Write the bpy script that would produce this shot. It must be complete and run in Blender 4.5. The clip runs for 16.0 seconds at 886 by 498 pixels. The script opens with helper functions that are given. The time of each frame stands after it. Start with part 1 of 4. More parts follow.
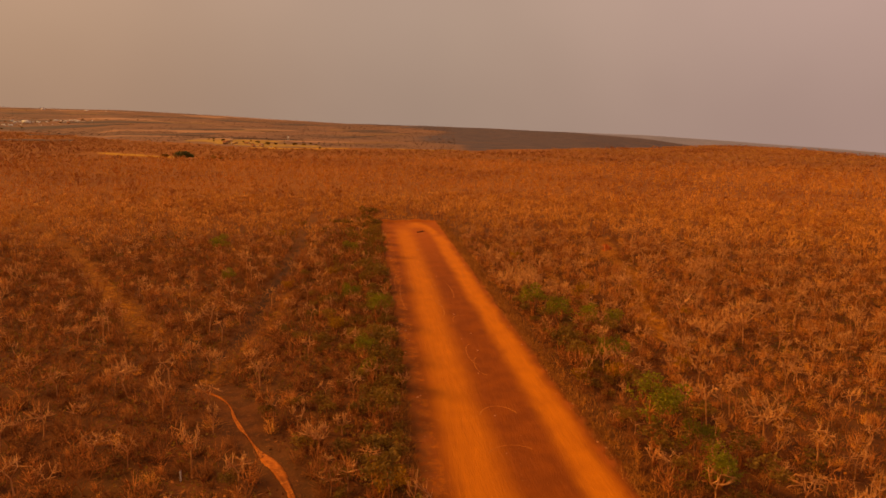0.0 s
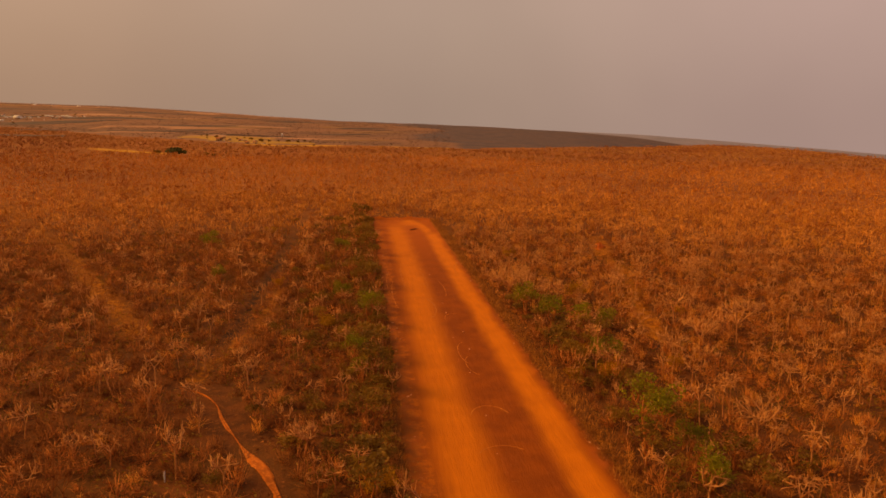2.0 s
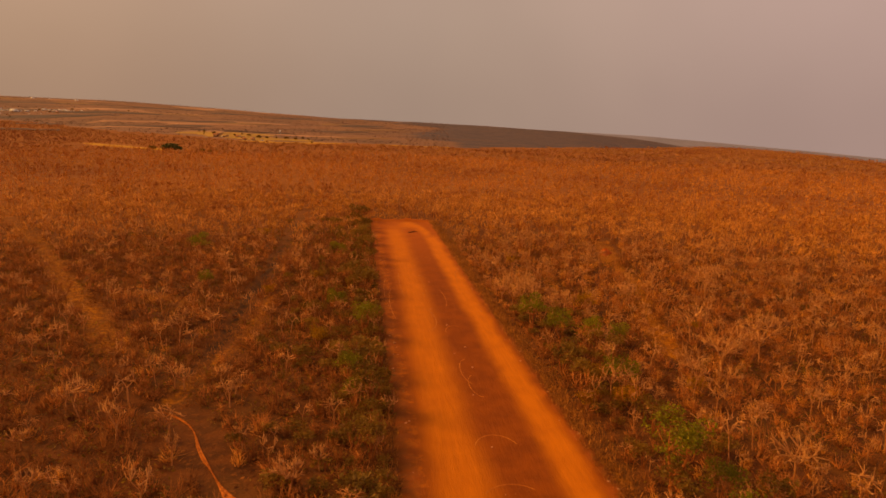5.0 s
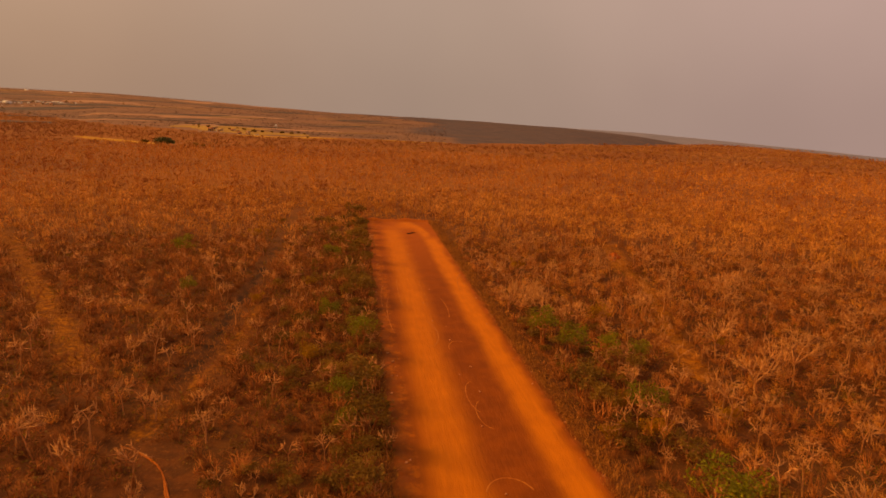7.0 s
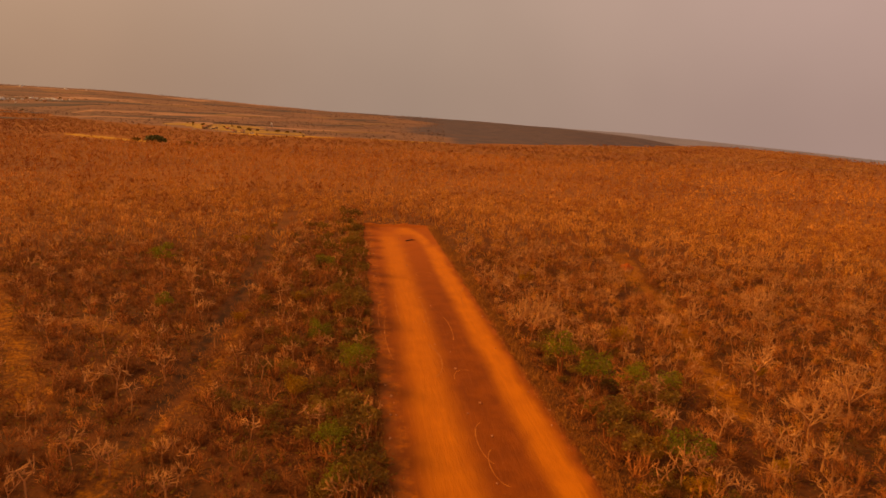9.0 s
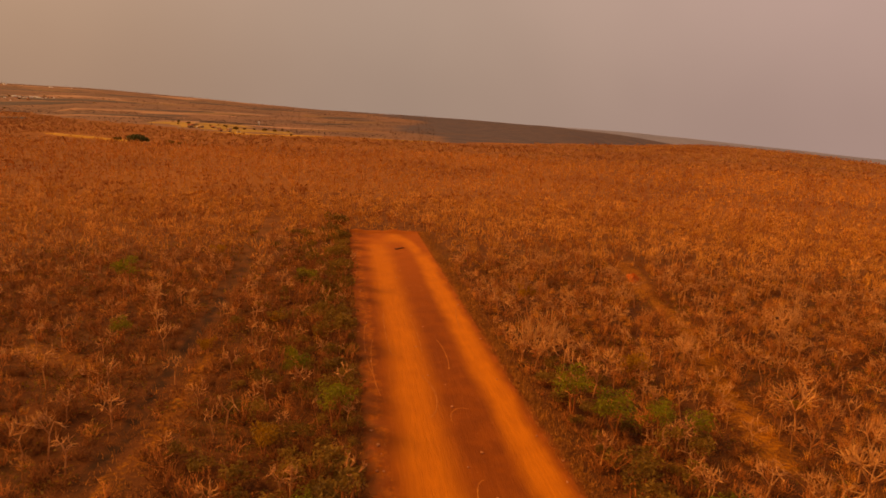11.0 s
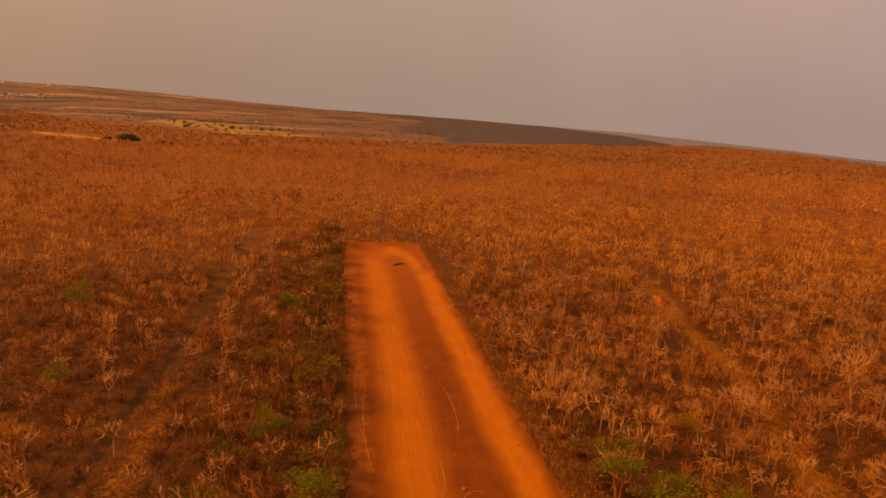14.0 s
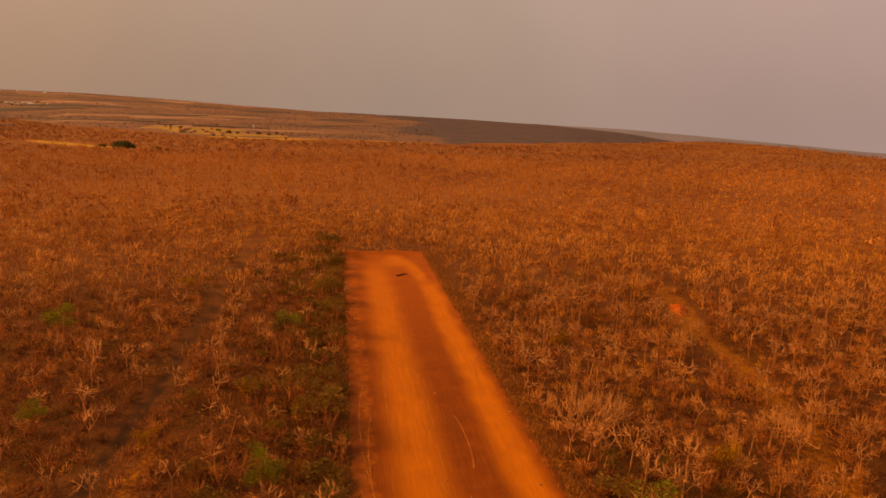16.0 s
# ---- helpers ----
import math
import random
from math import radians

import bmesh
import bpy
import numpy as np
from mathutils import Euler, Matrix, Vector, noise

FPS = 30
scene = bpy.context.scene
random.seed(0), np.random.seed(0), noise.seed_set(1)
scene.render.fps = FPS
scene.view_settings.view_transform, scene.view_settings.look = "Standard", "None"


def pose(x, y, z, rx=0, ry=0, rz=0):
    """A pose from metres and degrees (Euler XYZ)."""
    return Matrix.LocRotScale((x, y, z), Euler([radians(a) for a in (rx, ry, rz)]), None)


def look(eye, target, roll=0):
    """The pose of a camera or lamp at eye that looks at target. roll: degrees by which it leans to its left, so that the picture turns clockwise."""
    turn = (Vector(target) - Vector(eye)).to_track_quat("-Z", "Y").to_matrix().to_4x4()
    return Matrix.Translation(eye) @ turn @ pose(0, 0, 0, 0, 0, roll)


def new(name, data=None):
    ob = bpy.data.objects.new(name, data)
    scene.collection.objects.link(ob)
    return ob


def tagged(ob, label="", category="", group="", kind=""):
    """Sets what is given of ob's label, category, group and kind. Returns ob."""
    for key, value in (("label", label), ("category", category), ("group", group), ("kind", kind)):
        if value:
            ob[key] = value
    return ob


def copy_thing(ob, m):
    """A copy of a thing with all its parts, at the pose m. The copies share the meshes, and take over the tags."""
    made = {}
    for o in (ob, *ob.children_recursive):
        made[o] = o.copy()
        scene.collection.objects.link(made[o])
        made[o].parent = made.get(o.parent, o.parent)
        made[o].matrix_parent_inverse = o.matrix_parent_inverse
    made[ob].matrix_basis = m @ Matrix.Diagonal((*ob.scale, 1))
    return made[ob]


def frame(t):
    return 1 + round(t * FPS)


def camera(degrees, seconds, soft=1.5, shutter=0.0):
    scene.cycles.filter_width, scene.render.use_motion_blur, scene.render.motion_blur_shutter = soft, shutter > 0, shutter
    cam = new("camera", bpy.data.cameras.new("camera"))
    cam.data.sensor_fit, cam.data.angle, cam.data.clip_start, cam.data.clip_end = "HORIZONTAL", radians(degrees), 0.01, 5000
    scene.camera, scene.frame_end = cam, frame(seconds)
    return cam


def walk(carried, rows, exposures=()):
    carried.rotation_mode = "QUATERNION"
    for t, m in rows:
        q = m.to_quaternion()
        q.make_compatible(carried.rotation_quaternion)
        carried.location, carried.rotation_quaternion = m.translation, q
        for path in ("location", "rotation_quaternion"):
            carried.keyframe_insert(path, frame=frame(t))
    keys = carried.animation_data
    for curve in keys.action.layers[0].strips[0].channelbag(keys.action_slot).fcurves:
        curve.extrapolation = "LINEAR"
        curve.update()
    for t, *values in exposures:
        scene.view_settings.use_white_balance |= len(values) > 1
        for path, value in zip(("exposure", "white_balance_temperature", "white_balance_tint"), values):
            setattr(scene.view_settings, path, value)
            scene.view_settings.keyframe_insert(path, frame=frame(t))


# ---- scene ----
cam = camera(70.2, 16.0, soft=1.6, shutter=0.5)
METRES, EYE, TILT, LEAN, TURN = 34.62, 18.3, 0.0, 0.0, -7.2
ROWS = [
    (0.0, 0.0, 0.0, 0.0, 0.21, -11.15, -1.05),
    (0.5, 0.0012, -0.0001, -0.0022, 0.08, -11.19, -1.11),
    (1.0, 0.0024, 0.0025, -0.0039, -0.06, -11.24, -1.22),
    (1.5, 0.0038, 0.0082, -0.0048, -0.2, -11.27, -1.33),
    (2.0, 0.005, 0.0165, -0.0048, -0.27, -11.3, -1.42),
    (2.5, 0.0049, 0.0271, -0.0046, -0.32, -11.34, -1.53),
    (3.0, 0.0052, 0.0403, -0.0051, -0.3, -11.37, -1.63),
    (3.5, 0.004, 0.0573, -0.0049, -0.31, -11.39, -1.75),
    (4.0, 0.0019, 0.0781, -0.0043, -0.32, -11.41, -1.88),
    (6.5, -0.0166, 0.2338, -0.0022, -0.49, -11.5, -2.44),
    (7.0, -0.0209, 0.2732, -0.0016, -0.61, -11.82, -2.55),
    (7.5, -0.0254, 0.3152, -0.0013, -0.72, -11.84, -2.65),
    (8.0, -0.0294, 0.3576, -0.0002, -0.79, -11.86, -2.76),
    (8.5, -0.0338, 0.4018, -0.0004, -0.85, -11.85, -2.87),
    (9.0, -0.0386, 0.4469, -0.0003, -0.88, -11.85, -2.96),
    (11.5, -0.0416, 0.6679, 0.0047, -1.88, -11.97, -2.92),
    (12.0, -0.0397, 0.7082, 0.005, -1.84, -11.97, -2.92),
    (12.5, -0.0404, 0.7497, 0.006, -1.82, -11.97, -2.97),
    (13.0, -0.0417, 0.793, 0.0073, -1.79, -11.98, -3.03),
    (13.5, -0.0455, 0.8374, 0.0083, -1.75, -11.98, -3.09),
    (14.0, -0.0521, 0.8849, 0.0082, -1.8, -11.97, -3.17),
    (14.5, -0.0568, 0.927, 0.0119, -1.76, -11.94, -3.09),
    (15.0, -0.0621, 0.9597, 0.0151, -2.06, -11.93, -2.9),
    (15.5, -0.0649, 0.9813, 0.0166, -2.08, -11.95, -2.53),
    (16.0, -0.0652, 0.9918, 0.0168, -2.03, -11.96, -2.13),
]
walk(cam, [(t, pose(0, 0, EYE, TILT, LEAN, TURN) @ pose(METRES * x, METRES * y, METRES * z, 90 + pitch, roll, yaw)) for t, x, y, z, yaw, pitch, roll in ROWS],
     ((0, 0.0, 8000, 6), (16, 0.0, 8000, 6)))

# ---- helpers of this scene ----
rng = np.random.default_rng(7)


def mesh_of(name, verts, tris, materials=(), slots=None, smooth=False):
    """One mesh from arrays of vertices and triangles."""
    verts, tris = np.asarray(verts, np.float32), np.asarray(tris, np.int32)
    me = bpy.data.meshes.new(name)
    me.vertices.add(len(verts))
    me.vertices.foreach_set("co", verts.ravel())
    me.loops.add(tris.size)
    me.loops.foreach_set("vertex_index", tris.ravel())
    me.polygons.add(len(tris))
    me.polygons.foreach_set("loop_start", np.arange(0, tris.size, 3, dtype=np.int32))
    if smooth:
        me.polygons.foreach_set("use_smooth", np.ones(len(tris), bool))
    for m in materials:
        me.materials.append(m)
    if slots is not None:
        me.polygons.foreach_set("material_index", np.asarray(slots, np.int32))
    me.update(calc_edges=True)
    return me


def part(name, data, material, parent, label=""):
    """Links a mesh, or arrays (verts, tris), or a bmesh as one object under a thing."""
    if isinstance(data, tuple):
        data = mesh_of(name, *data)
    elif isinstance(data, bmesh.types.BMesh):
        bm, data = data, bpy.data.meshes.new(name)
        bm.to_mesh(data)
        bm.free()
    if material and not data.materials:
        data.materials.append(material)
    ob = new(name, data)
    ob.parent = parent
    return tagged(ob, label)


def mat(name):
    m = bpy.data.materials.new(name)
    m.use_nodes = True
    nt = m.node_tree
    return m, nt, nt.nodes["Principled BSDF"]


def node(nt, kind, **values):
    n = nt.nodes.new(kind)
    for key, value in values.items():
        if key in n.inputs:
            n.inputs[key].default_value = value
    return n


def math_(nt, op, a, b=0.0, clamp=False):
    n = nt.nodes.new("ShaderNodeMath")
    n.operation, n.use_clamp = op, clamp
    for i, v in enumerate((a, b)):
        if isinstance(v, (int, float)):
            n.inputs[i].default_value = v
        else:
            nt.links.new(v, n.inputs[i])
    return n.outputs[0]


def mix(nt, fac, a, b):
    n = nt.nodes.new("ShaderNodeMix")
    n.data_type = "RGBA"
    for i, v in ((0, fac), (6, a), (7, b)):
        if isinstance(v, (int, float)):
            n.inputs[i].default_value = v
        elif isinstance(v, tuple):
            n.inputs[i].default_value = (*v, 1) if len(v) == 3 else v
        else:
            nt.links.new(v, n.inputs[i])
    return n.outputs[2]


def position(nt, stretch=(1, 1, 1)):
    g, m = nt.nodes.new("ShaderNodeNewGeometry"), nt.nodes.new("ShaderNodeMapping")
    m.inputs["Scale"].default_value = stretch
    nt.links.new(g.outputs["Position"], m.inputs["Vector"])
    return m.outputs[0]


def noise_(nt, vec, scale, detail=4.0, rough=0.55):
    n = node(nt, "ShaderNodeTexNoise", Scale=scale, Detail=detail, Roughness=rough)
    nt.links.new(vec, n.inputs["Vector"])
    return n.outputs["Fac"]


def span(nt, v, lo, hi, a=0.0, b=1.0):
    n = nt.nodes.new("ShaderNodeMapRange")
    n.interpolation_type = "SMOOTHSTEP"
    nt.links.new(v, n.inputs[0])
    for i, x in enumerate((lo, hi, a, b)):
        n.inputs[i + 1].default_value = x
    return n.outputs[0]


def bump(nt, bsdf, height, strength, distance):
    n = node(nt, "ShaderNodeBump", Strength=strength, Distance=distance)
    nt.links.new(height, n.inputs["Height"])
    nt.links.new(n.outputs[0], bsdf.inputs["Normal"])


def mottled(name, a, b, c=None, scale=0.4, fine=6.0, rough=0.9, relief=0.0, vary=0.0, island=0.0, contrast=0.14, sheer=0.0):
    """A matt natural surface of two or three colours, in patches and grain, with its own shade for each piece."""
    m, nt, bsdf = mat(name)
    p = position(nt)
    col = mix(nt, span(nt, noise_(nt, p, scale), 0.5 - contrast, 0.5 + contrast), a, b)
    grain = noise_(nt, p, fine, 3.0)
    if c:
        col = mix(nt, span(nt, grain, 0.48, 0.68), col, c)
    hsv = nt.nodes.new("ShaderNodeHueSaturation")
    nt.links.new(col, hsv.inputs["Color"])
    value = math_(nt, "ADD", 0.8, math_(nt, "MULTIPLY", grain, 0.4))
    if vary:
        r = nt.nodes.new("ShaderNodeObjectInfo").outputs["Random"]
        value = math_(nt, "ADD", value, math_(nt, "MULTIPLY", math_(nt, "SUBTRACT", r, 0.5), vary))
    if island:
        r = nt.nodes.new("ShaderNodeNewGeometry").outputs["Random Per Island"]
        value = math_(nt, "ADD", value, math_(nt, "MULTIPLY", math_(nt, "SUBTRACT", r, 0.5), island))
    nt.links.new(value, hsv.inputs["Value"])
    nt.links.new(hsv.outputs[0], bsdf.inputs["Base Color"])
    bsdf.inputs["Roughness"].default_value = rough
    bsdf.inputs["Specular IOR Level"].default_value = 0.15
    if relief:
        bump(nt, bsdf, grain, 0.6, relief)
    if sheer:
        backlit, blend = nt.nodes.new("ShaderNodeBsdfTranslucent"), nt.nodes.new("ShaderNodeMixShader")
        nt.links.new(hsv.outputs[0], backlit.inputs["Color"])
        blend.inputs[0].default_value = sheer
        nt.links.new(bsdf.outputs[0], blend.inputs[1])
        nt.links.new(backlit.outputs[0], blend.inputs[2])
        nt.links.new(blend.outputs[0], nt.nodes["Material Output"].inputs["Surface"])
    return m


# ---- world and sun ----
SUN_AZ, SUN_EL = -68.0, 34.0
world = bpy.data.worlds.new("smoky_sky")
scene.world = world
world.use_nodes = True
wt = world.node_tree
sky = wt.nodes.new("ShaderNodeTexSky")
sky.sky_type, sky.sun_disc = "NISHITA", False
sky.sun_elevation, sky.sun_rotation, sky.dust_density = radians(SUN_EL), radians(SUN_AZ), 8.0
ray = wt.nodes.new("ShaderNodeTexCoord").outputs["Generated"]
sep = wt.nodes.new("ShaderNodeSeparateXYZ")
wt.links.new(ray, sep.inputs[0])
HAZE_LEFT, HAZE_MID, HAZE_RIGHT = (0.46, 0.300, 0.235), (0.438, 0.320, 0.292), (0.47, 0.332, 0.34)
haze = mix(wt, span(wt, sep.outputs[0], -0.5, 0.12), HAZE_LEFT, HAZE_MID)
haze = mix(wt, span(wt, sep.outputs[0], 0.1, 0.75), haze, HAZE_RIGHT)
low = span(wt, sep.outputs[2], -0.02, 0.22, 0.86, 1.06)
tone = wt.nodes.new("ShaderNodeVectorMath")
tone.operation = "SCALE"
wt.links.new(haze, tone.inputs[0])
wt.links.new(low, tone.inputs["Scale"])
veil = node(wt, "ShaderNodeTexNoise", Scale=2.2, Detail=3.0)
wt.links.new(ray, veil.inputs["Vector"])
cloud = wt.nodes.new("ShaderNodeVectorMath")
cloud.operation = "SCALE"
wt.links.new(tone.outputs[0], cloud.inputs[0])
wt.links.new(span(wt, veil.outputs["Fac"], 0.3, 0.7, 0.95, 1.05), cloud.inputs["Scale"])
back = wt.nodes["Background"]
dim = wt.nodes.new("ShaderNodeVectorMath")
dim.operation = "SCALE"
dim.inputs["Scale"].default_value = 0.06
wt.links.new(sky.outputs[0], dim.inputs[0])
wt.links.new(mix(wt, 0.93, dim.outputs[0], cloud.outputs[0]), back.inputs[0])
back.inputs[1].default_value = 1.0

sun = new("sun", bpy.data.lights.new("sun", "SUN"))
sun.data.energy, sun.data.angle, sun.data.color = 3.4, radians(24), (1.0, 0.575, 0.215)
toward = Vector((math.sin(radians(SUN_AZ)) * math.cos(radians(SUN_EL)), math.cos(radians(SUN_AZ)) * math.cos(radians(SUN_EL)), math.sin(radians(SUN_EL))))
sun.matrix_world = look(toward * 200, (0, 0, 0))

# ---- materials ----


def litter_material():
    """Leaf litter and bare earth; yellowed grass and orange dust on trodden ground, and one track darkened as painted
    shade.
    """
    m, nt, bsdf = mat("leaf_litter")
    p = position(nt)
    broad, mid, fine = noise_(nt, p, 0.12, 4.0), noise_(nt, p, 0.8, 5.0, 0.65), noise_(nt, p, 3.2, 5.0, 0.7)
    col = mix(nt, span(nt, mid, 0.40, 0.60), (0.150, 0.046, 0.012), (0.085, 0.029, 0.009))
    col = mix(nt, span(nt, broad, 0.45, 0.65, 0.0, 0.6), col, (0.120, 0.048, 0.011))
    col = mix(nt, span(nt, fine, 0.50, 0.66, 0.0, 0.9), col, (0.20, 0.064, 0.015))
    at = nt.nodes.new("ShaderNodeAttribute")
    at.attribute_name = "wear_shade"
    wear_shade = math_(nt, "ADD", at.outputs["Fac"], math_(nt, "MULTIPLY", math_(nt, "SUBTRACT", math_(nt, "ADD", mid, fine), 1.0), 0.9))
    earth = mix(nt, span(nt, fine, 0.4, 0.62), (0.36, 0.110, 0.010), (0.44, 0.150, 0.013))
    col = mix(nt, span(nt, wear_shade, 0.30, 0.85), col, earth)
    # Shade of the narrow dark track, painted as darker ground below zero.
    col = mix(nt, span(nt, at.outputs["Fac"], -0.25, -0.7), col, (0.055, 0.022, 0.008))
    wide, clump = noise_(nt, p, 0.012, 4.0), noise_(nt, p, 0.25, 4.0)
    dry = mix(nt, span(nt, wide, 0.36, 0.64), (0.32, 0.108, 0.023), (0.225, 0.074, 0.018))
    dry = mix(nt, span(nt, clump, 0.48, 0.68), dry, (0.35, 0.124, 0.026))
    thick = nt.nodes.new("ShaderNodeAttribute")
    thick.attribute_name = "thicket"
    col = mix(nt, thick.outputs["Fac"], col, dry)
    nt.links.new(col, bsdf.inputs["Base Color"])
    bsdf.inputs["Roughness"].default_value = 0.95
    bsdf.inputs["Specular IOR Level"].default_value = 0.1
    bump(nt, bsdf, math_(nt, "ADD", mid, math_(nt, "MULTIPLY", fine, 0.5)), 0.6, 0.25)
    return m


LITTER = litter_material()
WOODLAND = mottled("far_woodland", (0.110, 0.066, 0.048), (0.085, 0.054, 0.042), (0.14, 0.076, 0.050), scale=0.006, fine=0.05, relief=2.0)


def far_land():
    """Hills far off: dull scrub slopes that pass into darker woods where the ground's own 'wooded' value rises."""
    m, nt, bsdf = mat("far_hills")
    p = position(nt)
    patchy, grain = noise_(nt, p, 0.009, 6.0, 0.6), noise_(nt, p, 0.06, 5.0, 0.65)
    # Slope and woods colours are greyed, with distance haze put into them.
    slope = mix(nt, span(nt, patchy, 0.42, 0.58), (0.255, 0.122, 0.070), (0.180, 0.094, 0.060))
    slope = mix(nt, span(nt, grain, 0.5, 0.68, 0.0, 0.8), slope, (0.230, 0.118, 0.070))
    woods = mix(nt, span(nt, grain, 0.38, 0.62), (0.092, 0.064, 0.066), (0.132, 0.084, 0.076))
    woods = mix(nt, span(nt, patchy, 0.5, 0.66, 0.0, 0.5), woods, (0.15, 0.076, 0.050))
    at = nt.nodes.new("ShaderNodeAttribute")
    at.attribute_name = "wooded"
    edge = math_(nt, "ADD", at.outputs["Fac"], math_(nt, "MULTIPLY", math_(nt, "SUBTRACT", patchy, 0.5), 1.2))
    nt.links.new(mix(nt, span(nt, edge, 0.35, 0.65), slope, woods), bsdf.inputs["Base Color"])
    bsdf.inputs["Roughness"].default_value = 0.95
    bsdf.inputs["Specular IOR Level"].default_value = 0.1
    bump(nt, bsdf, grain, 0.6, 3.0)
    return m


HILLS = far_land()
# Pale purplish grey puts distance haze into the ridge's own colour.
RIDGE_HAZED = mottled("hazed_ridge", (0.235, 0.205, 0.245), (0.200, 0.180, 0.220), scale=0.003, fine=0.02)
FIELD = mottled("straw_field", (0.58, 0.29, 0.030), (0.48, 0.22, 0.024), (0.36, 0.15, 0.02), scale=0.05, fine=0.3)
FIELD_DULL = mottled("dull_field", (0.28, 0.142, 0.055), (0.22, 0.110, 0.050), scale=0.02, fine=0.08)
PALE_FIELD = mottled("bare_field", (0.43, 0.215, 0.115), (0.34, 0.170, 0.095), scale=0.01, fine=0.06)
TRAIL = mottled("trail_earth", (0.46, 0.115, 0.015), (0.32, 0.080, 0.012), (0.52, 0.150, 0.024), scale=1.2, fine=5.0, relief=0.05)
RED_EARTH = mottled("red_earth", (0.60, 0.130, 0.016), (0.46, 0.090, 0.012), scale=0.8, fine=5.0, relief=0.05)
BARK_PALE = mottled("pale_bark", (0.57, 0.236, 0.074), (0.44, 0.164, 0.048), (0.63, 0.29, 0.10), scale=0.33, fine=4.0, vary=0.25)
BARK_BROWN = mottled("brown_bark", (0.43, 0.136, 0.030), (0.31, 0.092, 0.022), (0.50, 0.178, 0.045), scale=0.3, fine=3.0, vary=0.5)
BARK_TAN = mottled("tan_bark", (0.70, 0.275, 0.062), (0.56, 0.200, 0.044), (0.72, 0.31, 0.08), scale=0.33, fine=4.0)
BARK_UMBER = mottled("umber_bark", (0.33, 0.102, 0.024), (0.24, 0.072, 0.018), (0.38, 0.13, 0.03), scale=0.3, fine=3.0)
TWIG_DARK = mottled("dark_twigs", (0.30, 0.092, 0.022), (0.22, 0.066, 0.018), (0.37, 0.120, 0.028), scale=0.25, fine=3.0, vary=0.5)
TWIG_ORANGE = mottled("orange_twigs", (0.58, 0.218, 0.038), (0.46, 0.162, 0.030), (0.64, 0.265, 0.052), scale=0.3, fine=3.0, vary=0.4)
LEAF_GREEN = mottled("green_leaves", (0.25, 0.215, 0.012), (0.18, 0.160, 0.011), (0.33, 0.28, 0.016), scale=0.8, fine=5.0, vary=0.4, island=0.4, rough=0.6, sheer=0.4)
LEAF_OLIVE = mottled("olive_leaves", (0.27, 0.142, 0.022), (0.20, 0.104, 0.018), (0.33, 0.172, 0.027), scale=0.5, fine=4.0, vary=0.5, island=0.4, rough=0.65, sheer=0.4)
LEAF_YELLOW = mottled("yellowed_leaves", (0.46, 0.215, 0.014), (0.34, 0.155, 0.012), (0.52, 0.26, 0.018), scale=0.7, fine=5.0, vary=0.3, island=0.4, rough=0.65, sheer=0.4)
LEAF_BROWN = mottled("withered_leaves", (0.29, 0.086, 0.018), (0.20, 0.060, 0.015), (0.36, 0.115, 0.02), scale=0.5, fine=3.0, island=0.4)
LEAF_DARK = mottled("dark_leaves", (0.115, 0.112, 0.024), (0.085, 0.082, 0.019), scale=0.3, fine=2.0, vary=0.4, island=0.6, rough=0.65)
GRASS = mottled("dry_grass", (0.33, 0.112, 0.020), (0.23, 0.074, 0.015), (0.42, 0.155, 0.028), scale=0.3, fine=3.0, island=0.6)
STONE = mottled("pale_stone", (0.48, 0.20, 0.075), (0.38, 0.135, 0.045), scale=2.0, fine=20.0, vary=0.4)
LIMEWASH = mottled("limewashed_wall", (0.84, 0.76, 0.66), (0.74, 0.64, 0.54), scale=0.4, fine=3.0, vary=0.25)
OCHRE_WALL = mottled("ochre_wall", (0.62, 0.36, 0.16), (0.54, 0.28, 0.12), scale=0.4, fine=3.0, vary=0.3)
ROOF_TILE = mottled("clay_roof", (0.46, 0.17, 0.075), (0.36, 0.12, 0.05), scale=0.8, fine=5.0, vary=0.4)
DUSTY_ROOF = mottled("dusty_roof", (0.52, 0.30, 0.12), (0.42, 0.22, 0.09), scale=0.8, fine=5.0, vary=0.3)
DARK_OPENING = mottled("dark_opening", (0.05, 0.04, 0.035), (0.035, 0.03, 0.025), scale=1.0, fine=6.0)
WHITE_PAINT = mottled("white_paint", (0.80, 0.74, 0.68), (0.70, 0.63, 0.56), scale=1.0, fine=8.0)
# Far scrub colours, dulled and greyed so that haze sits in the colour.
FAR_TAN = mottled("hazed_tan_scrub", (0.50, 0.224, 0.064), (0.42, 0.180, 0.054), scale=0.03, fine=0.4, island=0.3)
FAR_RUST = mottled("rusty_scrub", (0.44, 0.172, 0.044), (0.36, 0.136, 0.038), scale=0.03, fine=0.4, island=0.3)
FAR_UMBER = mottled("umber_scrub", (0.37, 0.130, 0.040), (0.30, 0.106, 0.035), scale=0.03, fine=0.4, island=0.3)
SLOPE_BROWN = mottled("brown_slope_scrub", (0.215, 0.108, 0.068), (0.175, 0.092, 0.060), scale=0.01, fine=0.1, island=0.4)
SLOPE_TAN = mottled("tan_slope_scrub", (0.36, 0.180, 0.100), (0.29, 0.145, 0.082), scale=0.01, fine=0.1, island=0.4)
FIELD_OLIVE = mottled("olive_field", (0.40, 0.215, 0.040), (0.30, 0.160, 0.034), (0.48, 0.25, 0.04), scale=0.03, fine=0.2)
CHARRED = mottled("charred_wood", (0.085, 0.032, 0.016), (0.055, 0.024, 0.013), scale=3.0, fine=14.0, relief=0.02)


